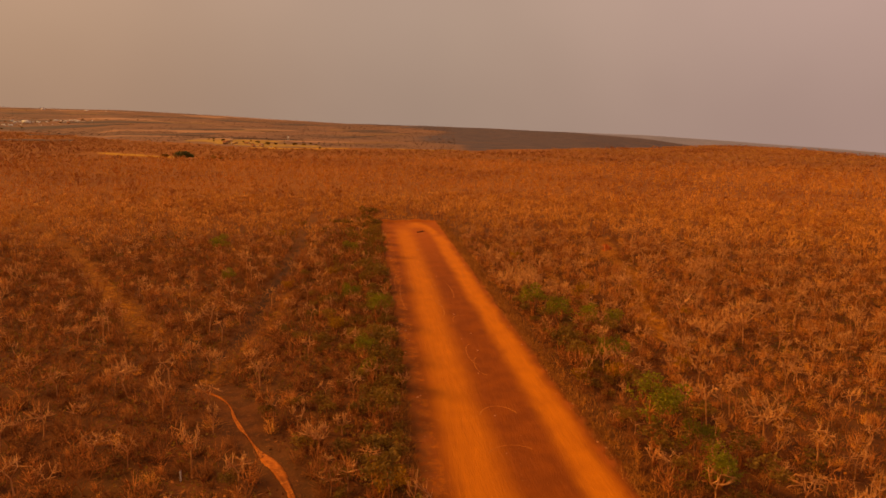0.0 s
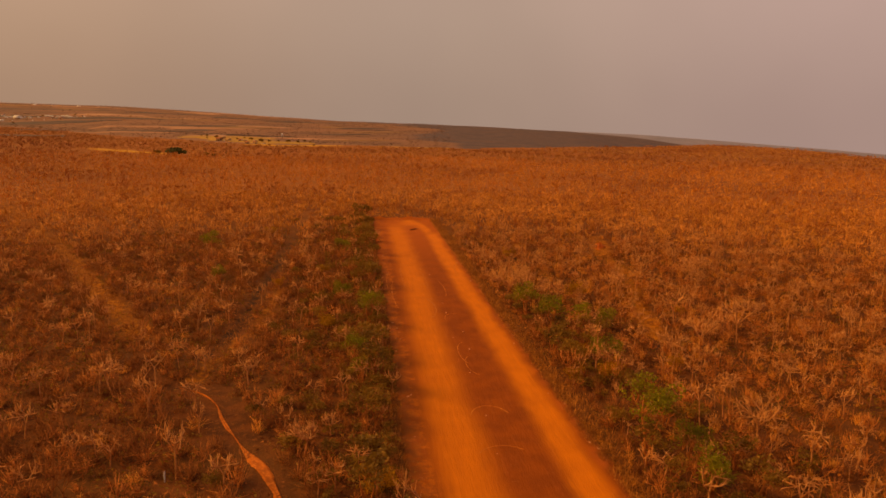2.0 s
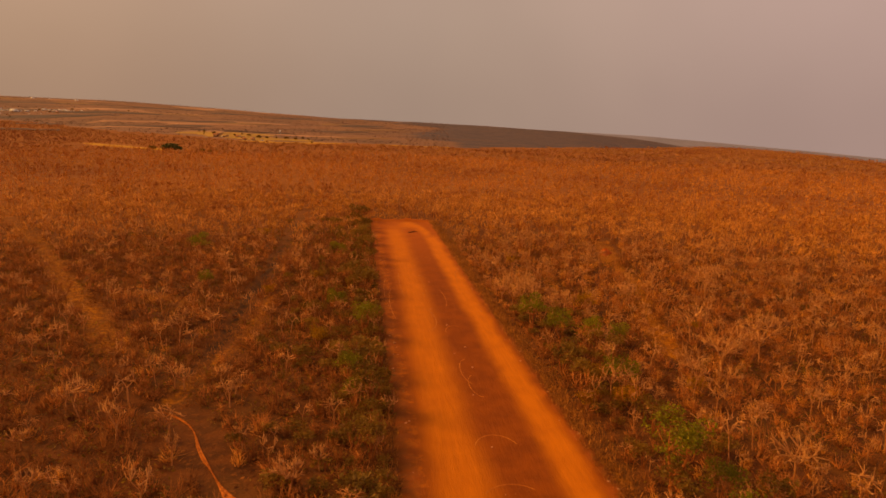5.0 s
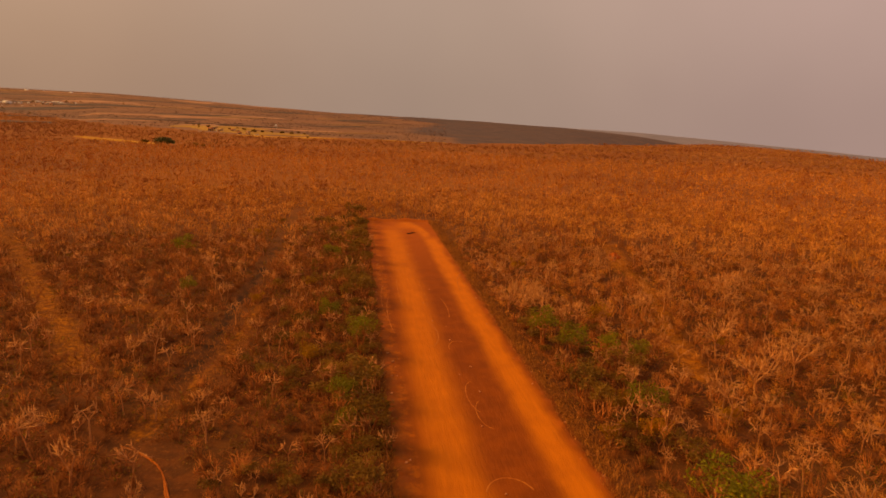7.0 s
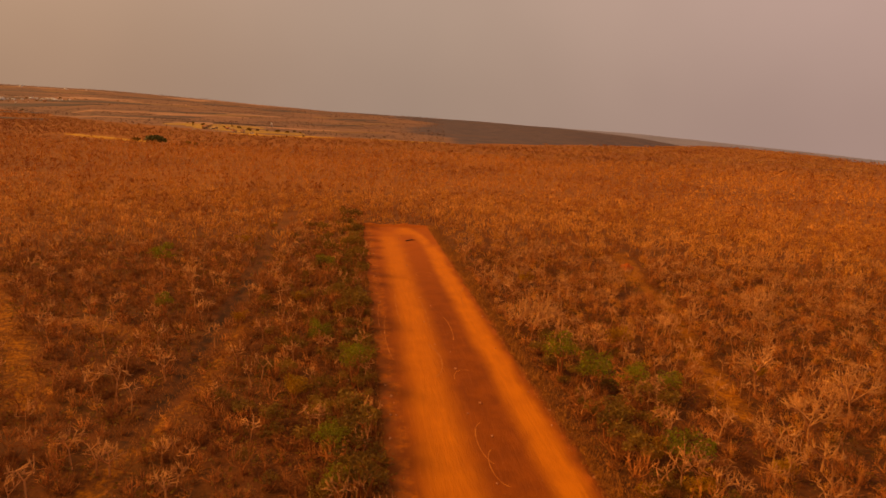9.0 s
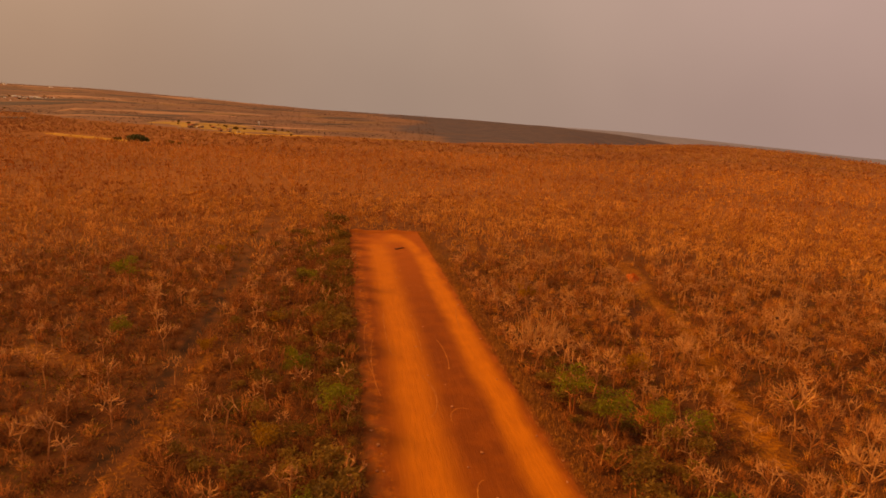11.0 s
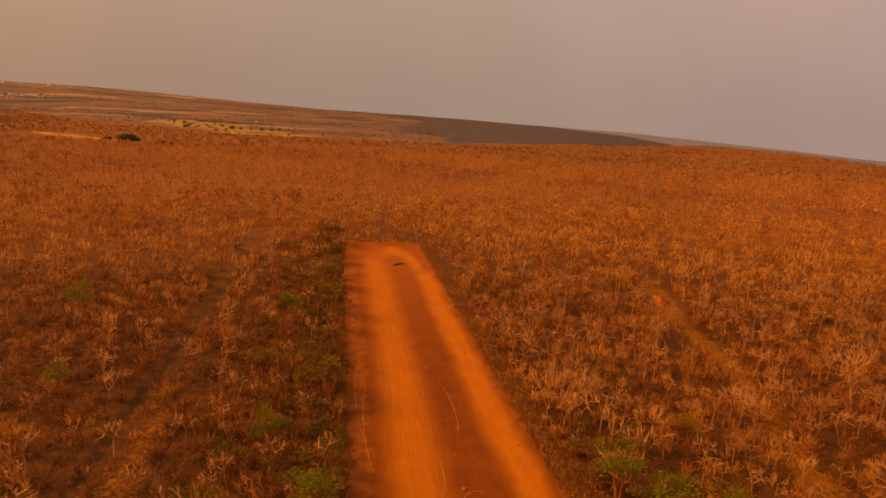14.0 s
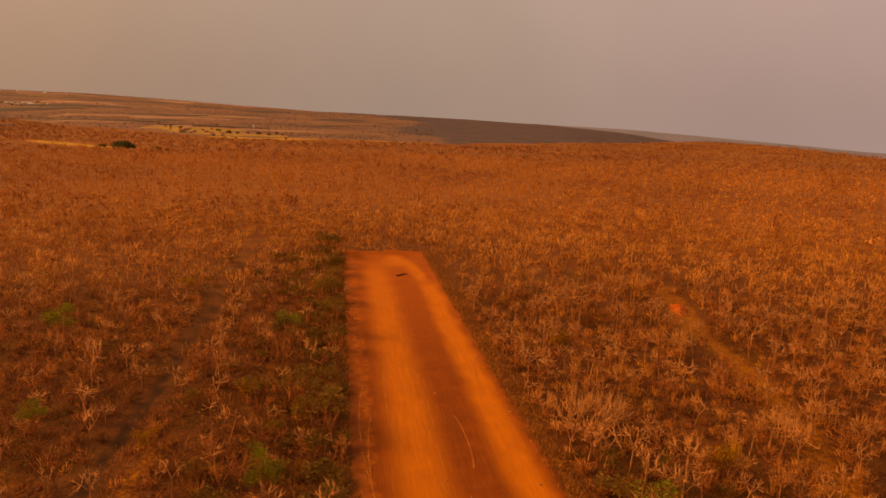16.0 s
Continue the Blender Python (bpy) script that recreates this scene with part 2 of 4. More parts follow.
def road_material():
    """Packed red earth with two dusty wheel lanes that meet in a turning loop at the road's end."""
    m, nt, bsdf = mat("packed_red_earth")
    p = position(nt)
    sep = nt.nodes.new("ShaderNodeSeparateXYZ")
    nt.links.new(p, sep.inputs[0])
    x, y = sep.outputs[0], sep.outputs[1]
    wob = math_(nt, "MULTIPLY", math_(nt, "SUBTRACT", noise_(nt, p, 0.22, 5.0, 0.6), 0.5), 1.3)
    drift = span(nt, y, 30, 80, 0.0, 0.75)
    u = math_(nt, "ADD", x, wob)

    def lane(v, a, b, c, d):
        return math_(nt, "MULTIPLY", span(nt, v, a, b), span(nt, v, c, d, 1.0, 0.0))
    left = lane(math_(nt, "SUBTRACT", u, drift), 3.6, 5.4, 6.2, 8.3)
    right = lane(u, 10.5, 11.8, 12.5, 13.6)
    left = math_(nt, "MULTIPLY", left, span(nt, y, 106, 116, 0.86, 0.1))
    right = math_(nt, "MULTIPLY", right, span(nt, y, 101.5, 106.5, 1.0, 0.0))
    ex, ey = math_(nt, "DIVIDE", math_(nt, "SUBTRACT", u, 9.3), 2.6), math_(nt, "DIVIDE", math_(nt, "SUBTRACT", y, 104.5), 11.0)
    ring = math_(nt, "SQRT", math_(nt, "ADD", math_(nt, "MULTIPLY", ex, ex), math_(nt, "MULTIPLY", ey, ey)))
    loop = math_(nt, "MULTIPLY", lane(ring, 0.40, 0.95, 1.05, 1.36), math_(nt, "MULTIPLY", span(nt, y, 101.5, 106.5), span(nt, u, 6.8, 9.6, 0.3, 1.0)))
    dust = math_(nt, "MAXIMUM", math_(nt, "MAXIMUM", left, right), loop)
    crumb = math_(nt, "MULTIPLY", lane(u, 3.1, 3.5, 3.9, 4.5), span(nt, noise_(nt, p, 1.1, 5.0, 0.7), 0.45, 0.6, 0.0, 0.55))
    dust = math_(nt, "MAXIMUM", dust, crumb)
    streak = noise_(nt, position(nt, (2.2, 0.16, 1)), 1.7, 7.0, 0.7)
    cloudy = noise_(nt, p, 0.5, 5.0, 0.6)
    dust = math_(nt, "MULTIPLY", dust, math_(nt, "ADD", 0.05, math_(nt, "MULTIPLY", math_(nt, "ADD", streak, cloudy), 0.85)), True)
    base = mix(nt, span(nt, cloudy, 0.35, 0.65), (0.275, 0.060, 0.007), (0.215, 0.046, 0.006))
    base = mix(nt, span(nt, streak, 0.5, 0.75, 0.0, 0.45), base, (0.33, 0.078, 0.015))
    edge = math_(nt, "MAXIMUM", span(nt, x, 3.1, 4.2, 1.0, 0.0), span(nt, x, 12.8, 13.9))
    base = mix(nt, math_(nt, "MULTIPLY", edge, span(nt, noise_(nt, p, 0.8, 4.0), 0.42, 0.62)), base, (0.42, 0.088, 0.017))
    base = mix(nt, math_(nt, "MULTIPLY", span(nt, y, 70, 108, 0.0, 0.75), span(nt, cloudy, 0.3, 0.6, 0.4, 1.0)), base, (0.44, 0.098, 0.011))
    col = mix(nt, dust, base, (0.58, 0.155, 0.013))
    # Litter brown on both edges; the left one paints in the roadside bushes' shade.
    litter_shade = math_(nt, "MAXIMUM", span(nt, u, 2.6, 4.6, 1.0, 0.0), span(nt, u, 13.0, 14.4))
    litter_shade = math_(nt, "MULTIPLY", litter_shade, span(nt, noise_(nt, p, 1.6, 5.0, 0.7), 0.32, 0.55))
    litter_shade = math_(nt, "MULTIPLY", litter_shade, span(nt, y, 62, 92, 1.0, 0.4))
    col = mix(nt, litter_shade, col, (0.19, 0.058, 0.012))
    grit = noise_(nt, p, 9.0, 4.0, 0.7)
    col = mix(nt, span(nt, grit, 0.62, 0.74, 0.0, 0.5), col, (0.56, 0.24, 0.09))
    nt.links.new(col, bsdf.inputs["Base Color"])
    bsdf.inputs["Roughness"].default_value = 0.95
    bsdf.inputs["Specular IOR Level"].default_value = 0.1
    bump(nt, bsdf, math_(nt, "ADD", grit, math_(nt, "MULTIPLY", streak, 2.0)), 0.5, 0.05)
    return m


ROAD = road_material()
TYRE_MARK = mottled("scuffed_dust", (0.48, 0.145, 0.020), (0.36, 0.092, 0.013), scale=1.0, fine=7.0)

# ---- lie of the land ----
ROAD_X, ROAD_END = (3.0, 13.8), 119.6
AZ = (-180, -75, -27, -20, -11, -2, 5, 10, 18, 25, 32, 37, 43, 75, 180)
EDGE = (600, 650, 920, 570, 450, 446, 450, 445, 520, 650, 880, 740, 565, 480, 600)
NEAR_RIDGE = (0, 14, 14, 15, 13, 10, 15, 13, 7, -5, -30, -45, -60, -60, 0)
MID_RIDGE = (20, 55, 53, 51, 38, 13, 11, -8, -30, -45, -70, -90, -115, -110, 20)
FAR_RIDGE = (20, 40, 40, 36, 20, 3, -3, -19, -12, -25, -52, -68, -97, -90, 20)


def height(x, y):
    """Height of the ground: flat by the road, then a shallow valley and three ridges."""
    x, y = np.asarray(x, float), np.asarray(y, float)
    dx, dy = x - 3, y - 12
    r, a = np.hypot(dx, dy), np.degrees(np.arctan2(dx, dy))
    edge, n1, n2, n3 = (np.interp(a, AZ, row) for row in (EDGE, NEAR_RIDGE, MID_RIDGE, FAR_RIDGE))
    keys = [(edge * 0.75, 0 * edge), (edge, 0 * edge), (edge * 1.25, np.where(n1 > 2, n1 * 0.13, np.minimum(n1, 0) - 7) - 2.5 * (a < -21)), (edge * 0 + 1500, n1),
            (edge * 0 + 2000, n1 * 0.55 + n2 * 0.45 - np.where(a < -4, 4, 26)), (edge * 0 + 3000, n2), (edge * 0 + 3600, np.minimum(n2, n3) - 20), (edge * 0 + 4300, n3), (edge * 0 + 4900, n3 - 40)]
    h = np.zeros_like(r)
    for (r0, z0), (r1, z1) in zip(keys, keys[1:]):
        f = np.clip((r - r0) / (r1 - r0), 0, 1)
        h = np.where(r >= r0, z0 + (z1 - z0) * f * f * (3 - 2 * f), h)
    roll = (np.sin(x * 0.021 + 1.3) * np.cos(y * 0.017) + 0.6 * np.sin(x * 0.05 + y * 0.043)) * 0.5
    lumps = 0.10 * np.sin(x * 0.9 + 1.1 * np.sin(y * 0.5)) * np.cos(y * 0.8) + 0.08 * np.sin(x * 0.37 - y * 0.51)
    off = np.maximum(np.maximum(2.5 - x, x - 14.3), np.where(y > ROAD_END, y - ROAD_END - 0.5, -1))
    free = np.clip(off / 9, 0, 1)
    big = np.clip((r - 500) / 1500, 0, 1) * 2.5 * np.sin(x * 0.006 + 2 * np.sin(y * 0.004)) * np.cos(y * 0.005 + 1)
    return h + free * (lumps + roll * np.clip((r - 60) / 200, 0, 1)) + big - 0.05


WEAR_SHADE_LINES = [  # overgrown tracks: half-width, strength (negative: painted shade), then the points of the line
    (2.4, 0.62, [(-68, 133), (-56.5, 115), (-48.6, 103), (-41.5, 93.7), (-29.9, 73.5), (-24.1, 64.1), (-18.1, 53.5)]),
    (1.3, 0.60, [(-7.6, 70), (-8.2, 66.4), (-8.8, 55.5), (-10.2, 49.5), (-11.4, 44)]),
    (1.7, 0.80, [(39.5, 101), (37.4, 93), (35.0, 85), (34.6, 78.4), (32.6, 71.2), (31.2, 66.5), (29.5, 62), (26, 50)]),
    (2.5, 0.5, [(-22, 70), (-15, 66)]),
    # the shaded gap between shrubs, painted dark by a negative strength
    (0.55, -1.0, [(-9.4, 132), (-9.7, 97.6), (-9.9, 83.7), (-10.1, 73), (-10.3, 66.5), (-10.5, 55), (-10.9, 49)]),
    (1.3, 1.3, [(38.8, 96.5), (37.6, 93.4), (36.4, 90), (35.2, 86.5)]),
]


def along(points, step=0.6):
    """Evenly spaced, softened points on a line."""
    pts = np.array(points, float)
    s = np.concatenate([[0], np.cumsum(np.hypot(*np.diff(pts[:, :2], axis=0).T))])
    t = np.arange(0, s[-1], step)
    c = np.stack([np.interp(t, s, pts[:, k]) for k in range(pts.shape[1])], 1)
    for _ in range(4):
        c[1:-1] = (c[:-2] + 2 * c[1:-1] + c[2:]) / 4
    return t, c


def wear_shade_at(x, y):
    """How trodden the ground is, along the overgrown tracks and beside the road; below zero it is painted shade."""
    off = np.maximum(np.maximum(ROAD_X[0] - x, x - ROAD_X[1]), y - ROAD_END)
    wear_shade = np.where(off < 8, 0.62 * np.exp(-np.maximum(off, 0) / np.where(x > 8, 1.5, 0.5)), 0)
    near = np.nonzero((np.abs(x) < 80) & (y > 30) & (y < 150))[0]
    for half, strength, line in WEAR_SHADE_LINES:
        c = along(line, 1.0)[1]
        d = np.hypot(x[near][:, None] - c[None, :, 0], y[near][:, None] - c[None, :, 1]).min(1)
        mark = strength * np.exp(-(d / half) ** 2)
        wear_shade[near] = np.where(np.abs(mark) > np.abs(wear_shade[near]), mark, wear_shade[near])
    return wear_shade


def ground_sheet():
    radii = np.concatenate([[0.0], np.arange(1.25, 110, 1.25), 110 * 1.028 ** np.arange(0, 142)])
    radii = radii[radii < 4950]
    n = 220
    a = np.linspace(0, 2 * np.pi, n, endpoint=False)
    x, y = 5 + np.outer(radii, np.sin(a)), 50 + np.outer(radii, np.cos(a))
    verts = np.stack([x, y, height(x, y)], -1).reshape(-1, 3)
    i = np.arange(len(radii) - 1)[:, None] * n
    j = np.arange(n)[None, :]
    k = (j + 1) % n
    q = np.stack([i + j, i + k, i + n + k, i + n + j], -1).reshape(-1, 4)
    tris = np.concatenate([q[:, [0, 2, 1]], q[:, [0, 3, 2]]])
    mid = verts[tris].mean(1)
    dx, dy = mid[:, 0] - 3, mid[:, 1] - 12
    r, az = np.hypot(dx, dy), np.degrees(np.arctan2(dx, dy))
    edge = np.interp(az, AZ, EDGE)
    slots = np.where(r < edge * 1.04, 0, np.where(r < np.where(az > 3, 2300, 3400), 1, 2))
    me = mesh_of("ground", verts, tris, (LITTER, HILLS, RIDGE_HAZED), slots, True)
    vr = np.hypot(verts[:, 0] - 3, verts[:, 1] - 12)
    f = np.clip((vr - 60) / 110, 0, 1)
    me.attributes.new("thicket", "FLOAT", "POINT").data.foreach_set("value", (f * f * (3 - 2 * f)).astype(np.float32))
    va = np.degrees(np.arctan2(verts[:, 0] - 3, verts[:, 1] - 12))
    me.attributes.new("wooded", "FLOAT", "POINT").data.foreach_set("value", (np.clip((va - 6 + vr / 300 + 2 * np.sin(vr * 0.011)) / 6, 0, 1) * np.clip((70 - va) / 10, 0, 1)).astype(np.float32))
    me.attributes.new("wear_shade", "FLOAT", "POINT").data.foreach_set("value", wear_shade_at(verts[:, 0], verts[:, 1]).astype(np.float32))
    return tagged(new("ground", me), "dry reddish scrubland ground strewn with leaf litter", "ground", kind="structure")


ground_sheet()


def grid_strip(xs, ys, z):
    """Vertices and triangles of a sheet over xs by ys, with z(x, y)."""
    X, Y = np.meshgrid(xs, ys)
    v = np.stack([X, Y, z(X, Y)], -1).reshape(-1, 3)
    n = len(xs)
    i = (np.arange(len(ys) - 1)[:, None] * n + np.arange(n - 1)[None, :]).ravel()
    return v, np.concatenate([np.stack([i, i + 1, i + n + 1], 1), np.stack([i, i + n + 1, i + n], 1)])


def road_sheet():
    xs, ys = np.linspace(2.2, 14.6, 50), np.arange(-70, ROAD_END + 1.2, 0.5)

    def z(x, y):
        wav = 0.22 * np.sin(y * 0.33) + 0.16 * np.sin(y * 1.13 + 1) + 0.3 * np.sin(y * 2.7 + 3 * np.sin(y * 0.37)) * np.sin(y * 0.21)
        lo, hi = x - ROAD_X[0] - 0.5 * wav, ROAD_X[1] - x - 0.5 * np.roll(wav, 9)
        rut = -0.035 * (np.exp(-((x - 5.8) / 0.9) ** 2) + np.exp(-((x - 11.6) / 0.8) ** 2))
        bank = 0.035 * np.exp(-((lo - 0.2) / 0.35) ** 2) + 0.06 * np.exp(-((hi - 0.2) / 0.35) ** 2)
        stop = 0.42 * np.exp(-((y - ROAD_END + 0.2) / 0.5) ** 2) * (1 + 0.4 * np.sin(x * 1.7) * np.sin(x * 0.6))
        edge = np.minimum(np.minimum(lo, hi), ROAD_END + 0.9 - y)
        return 0.03 + rut + (bank + stop) * (0.8 + 0.3 * np.sin(y * 2.3 + x)) - 0.35 * np.clip(-edge / 0.9, 0, 1)
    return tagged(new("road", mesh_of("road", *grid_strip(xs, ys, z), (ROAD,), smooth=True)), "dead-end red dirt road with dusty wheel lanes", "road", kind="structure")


road_sheet()

# ---- trails through the scrub ----
TRAILS, FIELDS = [], []


def trail(label, material, points, width, ragged=0.45, name="trail", bare=0.5):
    """A trodden strip of earth that follows the ground along a line of points."""
    pts = np.array(points, float)
    s = np.concatenate([[0], np.cumsum(np.hypot(*np.diff(pts, axis=0).T))])
    t = np.arange(0, s[-1], 0.6)
    w = np.interp(t, s, pts[:, 2]) if pts.shape[1] > 2 else np.full(len(t), width)
    c = np.stack([np.interp(t, s, pts[:, k]) for k in (0, 1)], 1)
    for _ in range(4):
        c[1:-1] = (c[:-2] + 2 * c[1:-1] + c[2:]) / 4
    d = np.gradient(c, axis=0)
    d /= np.hypot(*d.T)[:, None]
    nrm = np.stack([d[:, 1], -d[:, 0]], 1)
    TRAILS.append((c, width * bare))
    tip = np.clip(np.minimum(t, t[-1] - t) / 5.0, 0.04, 1)
    rows = []
    for u in np.linspace(-1, 1, 9):
        jag = ragged * (np.sin(t * 1.3 + 5 * u) + np.sin(t * 2.9 + 2 * u) * 0.6 + rng.normal(0, 0.5, len(t)) * 0.5) * 0.4 if abs(u) == 1 else 0
        swell = 0.65 + 0.35 * np.sin(t * 0.43 + width) + 0.25 * np.sin(t * 1.07)
        rows.append(c + nrm * ((u * w / 2 * swell + np.sign(u) * jag) * tip)[:, None])
    P = np.stack(rows, 1)
    dip = np.array([-0.16, 0.03, 0.04, 0.02, 0.02, 0.02, 0.04, 0.03, -0.16])
    z = height(P[..., 0], P[..., 1]) + 0.035 + dip[None, :]
    v = np.concatenate([P, z[..., None]], 2).reshape(-1, 3)
    n = 9
    i = (np.arange(len(t) - 1)[:, None] * n + np.arange(n - 1)[None, :]).ravel()
    tris = np.concatenate([np.stack([i, i + 1, i + n + 1], 1), np.stack([i, i + n + 1, i + n], 1)])
    tagged(new(name, mesh_of(name, v, tris, (material,), smooth=True)), label, "trail", kind="structure")


trail("bare red footpath winding through low scrub", TRAIL, [(-12.0, 43.1, 0.12), (-10.2, 41.7, 0.2), (-9.0, 40.4, 0.15), (-8.1, 37.8, 0.3), (-6.6, 34.8, 0.85), (-5.0, 32.1, 0.9), (-4.2, 30.4, 0.6), (-3.6, 29.2, 0.45), (-2.9, 25, 0.4), (-2.6, 14, 0.4)], 0.7, 0.3, bare=1.3)
for half, strength, line in WEAR_SHADE_LINES:
    TRAILS.append((along(line)[1], half * (0.3 if abs(strength) < 1 else 1.2)))


def patch(label, material, cx, cy, rx, ry, turn, name="field", lift=0.35):
    """An irregular field draped on the ground."""
    n, rings = 36, 7
    a = np.linspace(0, 2 * np.pi, n, endpoint=False)
    wob = 1 + 0.16 * np.sin(2 * a + cx) + 0.12 * np.sin(5 * a + cy) + 0.08 * np.sin(9 * a + cx * 3)
    f = np.linspace(0, 1, rings)[1:, None]
    px, py = (f * wob * rx * np.cos(a)).ravel(), (f * wob * ry * np.sin(a)).ravel()
    c, s = math.cos(radians(turn)), math.sin(radians(turn))
    x, y = cx + np.r_[0, c * px - s * py], cy + np.r_[0, s * px + c * py]
    z = height(x, y) + lift
    z[-n:] -= lift * 1.6
    j, k = np.arange(n), (np.arange(n) + 1) % n
    tris = [np.stack([0 * j, 1 + j, 1 + k], 1)]
    for r in range(rings - 2):
        o = 1 + r * n
        tris += [np.stack([o + j, o + n + j, o + n + k], 1), np.stack([o + j, o + n + k, o + k], 1)]
    FIELDS.append((cx, cy, rx, ry, turn))
    tagged(new(name, mesh_of(name, np.stack([x, y, z], 1), np.concatenate(tris), (material,), smooth=True)), label, "field", kind="structure")


def polar(az, r):
    return 3 + r * math.sin(radians(az)), 12 + r * math.cos(radians(az))


for cx, cy, rx, ry, turn in ((-119, 350, 31, 6, -40), (-60, 462, 22, 9, 0), (-30, 464, 18, 8, 4), (34, 462, 20, 3, 0), (60, 470, 9, 3, 8)):
    patch("yellow straw-coloured dry grass field", FIELD, cx, cy, rx, ry, turn)
for cx, cy, rx, ry, turn in ((-92, 520, 44, 22, -40), (-62, 500, 30, 14, -20), (-112, 560, 40, 20, -20)):
    patch("olive-yellow pasture round a village", FIELD_OLIVE, cx, cy, rx, ry, turn)
for az, r, rx, ry, turn in ((-26, 1150, 120, 60, 10), (-20, 1250, 90, 45, 10), (-24, 2000, 180, 90, 8), (-15, 1900, 120, 90, 10), (-9, 1700, 110, 70, 6), (-4, 1500, 90, 80, 4), (-17, 720, 50, 12, 12), (-10, 620, 40, 8, 6), (-1, 2300, 120, 90, 0)):
    patch("dark wooded strip on a far slope", WOODLAND, *polar(az, r), rx, ry, turn, name="woodland", lift=0.8)
for az, r, rx, ry, turn in ((-20, 1650, 95, 60, 10), (-16.5, 1500, 90, 30, 12), (-13.5, 2450, 70, 70, 10), (-11, 2550, 60, 50, 8), (-8.5, 2600, 70, 60, 8), (-18, 900, 60, 26, 15), (-6, 2700, 60, 40, 5), (-12.5, 850, 50, 22, 10), (-23, 1480, 60, 40, 20)):
    patch("pale bare fields on a far slope", PALE_FIELD, *polar(az, r), rx, ry, turn, lift=1.0)


for _ in range(26):
    az, r = rng.uniform(-33, 2), 560 * 5.0 ** rng.uniform(0, 1)
    m, name, label = ((WOODLAND, "woodland", "dark wooded strip on a far slope"), (PALE_FIELD, "field", "pale bare fields on a far slope"), (FIELD_DULL, "field", "dry straw fields on a far slope"))[int(rng.choice(3, p=(0.5, 0.22, 0.28)))]
    patch(label, m, *polar(az, r), r * rng.uniform(0.02, 0.07), r * rng.uniform(0.012, 0.035), rng.uniform(-10, 25), name=name, lift=0.3 + r * 0.0004)

# ---- plants ----
def tube(segments, sides=3):
    """Vertices and triangles of tapered branches: rows of start, end, and the two radii; a branch of end radius 0 comes to a point."""
    V, T, n = [], [], 0
    for p0, p1, r0, r1 in segments:
        d = p1 - p0
        d = d / (np.linalg.norm(d) + 1e-9)
        u = np.cross(d, (0.31, 0.2, 0.93) if abs(d[2]) < 0.8 else (1, 0.1, 0))
        u /= np.linalg.norm(u) + 1e-9
        w = np.cross(d, u)
        ring = [u * math.cos(2 * math.pi * k / sides) + w * math.sin(2 * math.pi * k / sides) for k in range(sides)]
        V += [p0 + r0 * q for q in ring]
        if r1 == 0:
            V.append(p1)
            T += [(n + k, n + (k + 1) % sides, n + sides) for k in range(sides)]
            n += sides + 1
        else:
            V += [p1 + r1 * q for q in ring]
            for k in range(sides):
                m = (k + 1) % sides
                T += [(n + k, n + m, n + sides + m), (n + k, n + sides + m, n + sides + k)]
            n += 2 * sides
    return np.array(V), np.array(T)


def vase(tall, wide, boughs, tips, thick, twig, fork=0.3, sprays=2):
    """The branches of a leafless scrub tree as (wood, crown): a short trunk, boughs that spread like a vase, and forked twigs that end on a shallow dome."""
    wood, crown = [], []
    top = np.array((rng.normal(0, 0.05) * tall, rng.normal(0, 0.05) * tall, fork * tall * rng.uniform(0.8, 1.2)))
    wood.append((np.array((0, 0, -0.12)), top, thick, thick * 0.8))
    for b in range(boughs):
        a0 = 2 * math.pi * (b + rng.uniform(-0.25, 0.25)) / boughs
        out = wide * rng.uniform(0.13, 0.22)
        knee = top + np.array((math.cos(a0) * out, math.sin(a0) * out, tall * rng.uniform(0.15, 0.27)))
        wood.append((top, knee, thick * 0.65, thick * 0.48))
        for _ in range(tips):
            a, rho = a0 + rng.uniform(-1.15, 1.15) * math.pi / boughs, math.sqrt(rng.uniform(0.05, 1))
            end = np.array((math.cos(a) * rho * wide / 2, math.sin(a) * rho * wide / 2, tall * (1 - 0.36 * rho * rho) * rng.uniform(0.86, 1.06)))
            mid = knee + (end - knee) * np.array((0.74, 0.74, 0.36)) + rng.normal(0, 0.025, 3) * tall
            crown += [(knee, mid, thick * 0.36, twig), (mid, end, twig, 0)]
            for _ in range(sprays):
                crown.append((mid, mid + (end - mid) * rng.uniform(0.75, 1.05) + rng.normal(0, 0.10, 3) * wide, twig * 0.85, 0))
    return [wood, crown]


def thorn(tall, wide, count, twig):
    """A low shrub as (stems, twigs): fine twigs that rise from the foot into a rounded, tangled dome."""
    stems, twigs = [], []
    for k in range(count):
        a, rho = rng.uniform(0, 2 * math.pi), math.sqrt(rng.uniform(0.02, 1))
        end = np.array((math.cos(a) * rho * wide / 2, math.sin(a) * rho * wide / 2, tall * math.sqrt(1.02 - rho * rho) * rng.uniform(0.75, 1.1)))
        foot = np.array((end[0] * 0.35, end[1] * 0.35, -0.06)) + rng.normal(0, 0.05, 3) * (wide, wide, 0) if k >= 5 else np.array((0, 0, -0.06))
        (stems if k < 5 else twigs).append((foot, end, twig * (1.7 if k < 5 else rng.uniform(0.8, 1.3)), 0))
        if k >= 5 and k % 2:
            m = foot + (end - foot) * 0.5
            twigs.append((m, m + rng.normal(0, 0.3, 3) * (wide, wide, tall * 0.6) + (0, 0, tall * 0.2), twig, 0))
    return [stems, twigs]


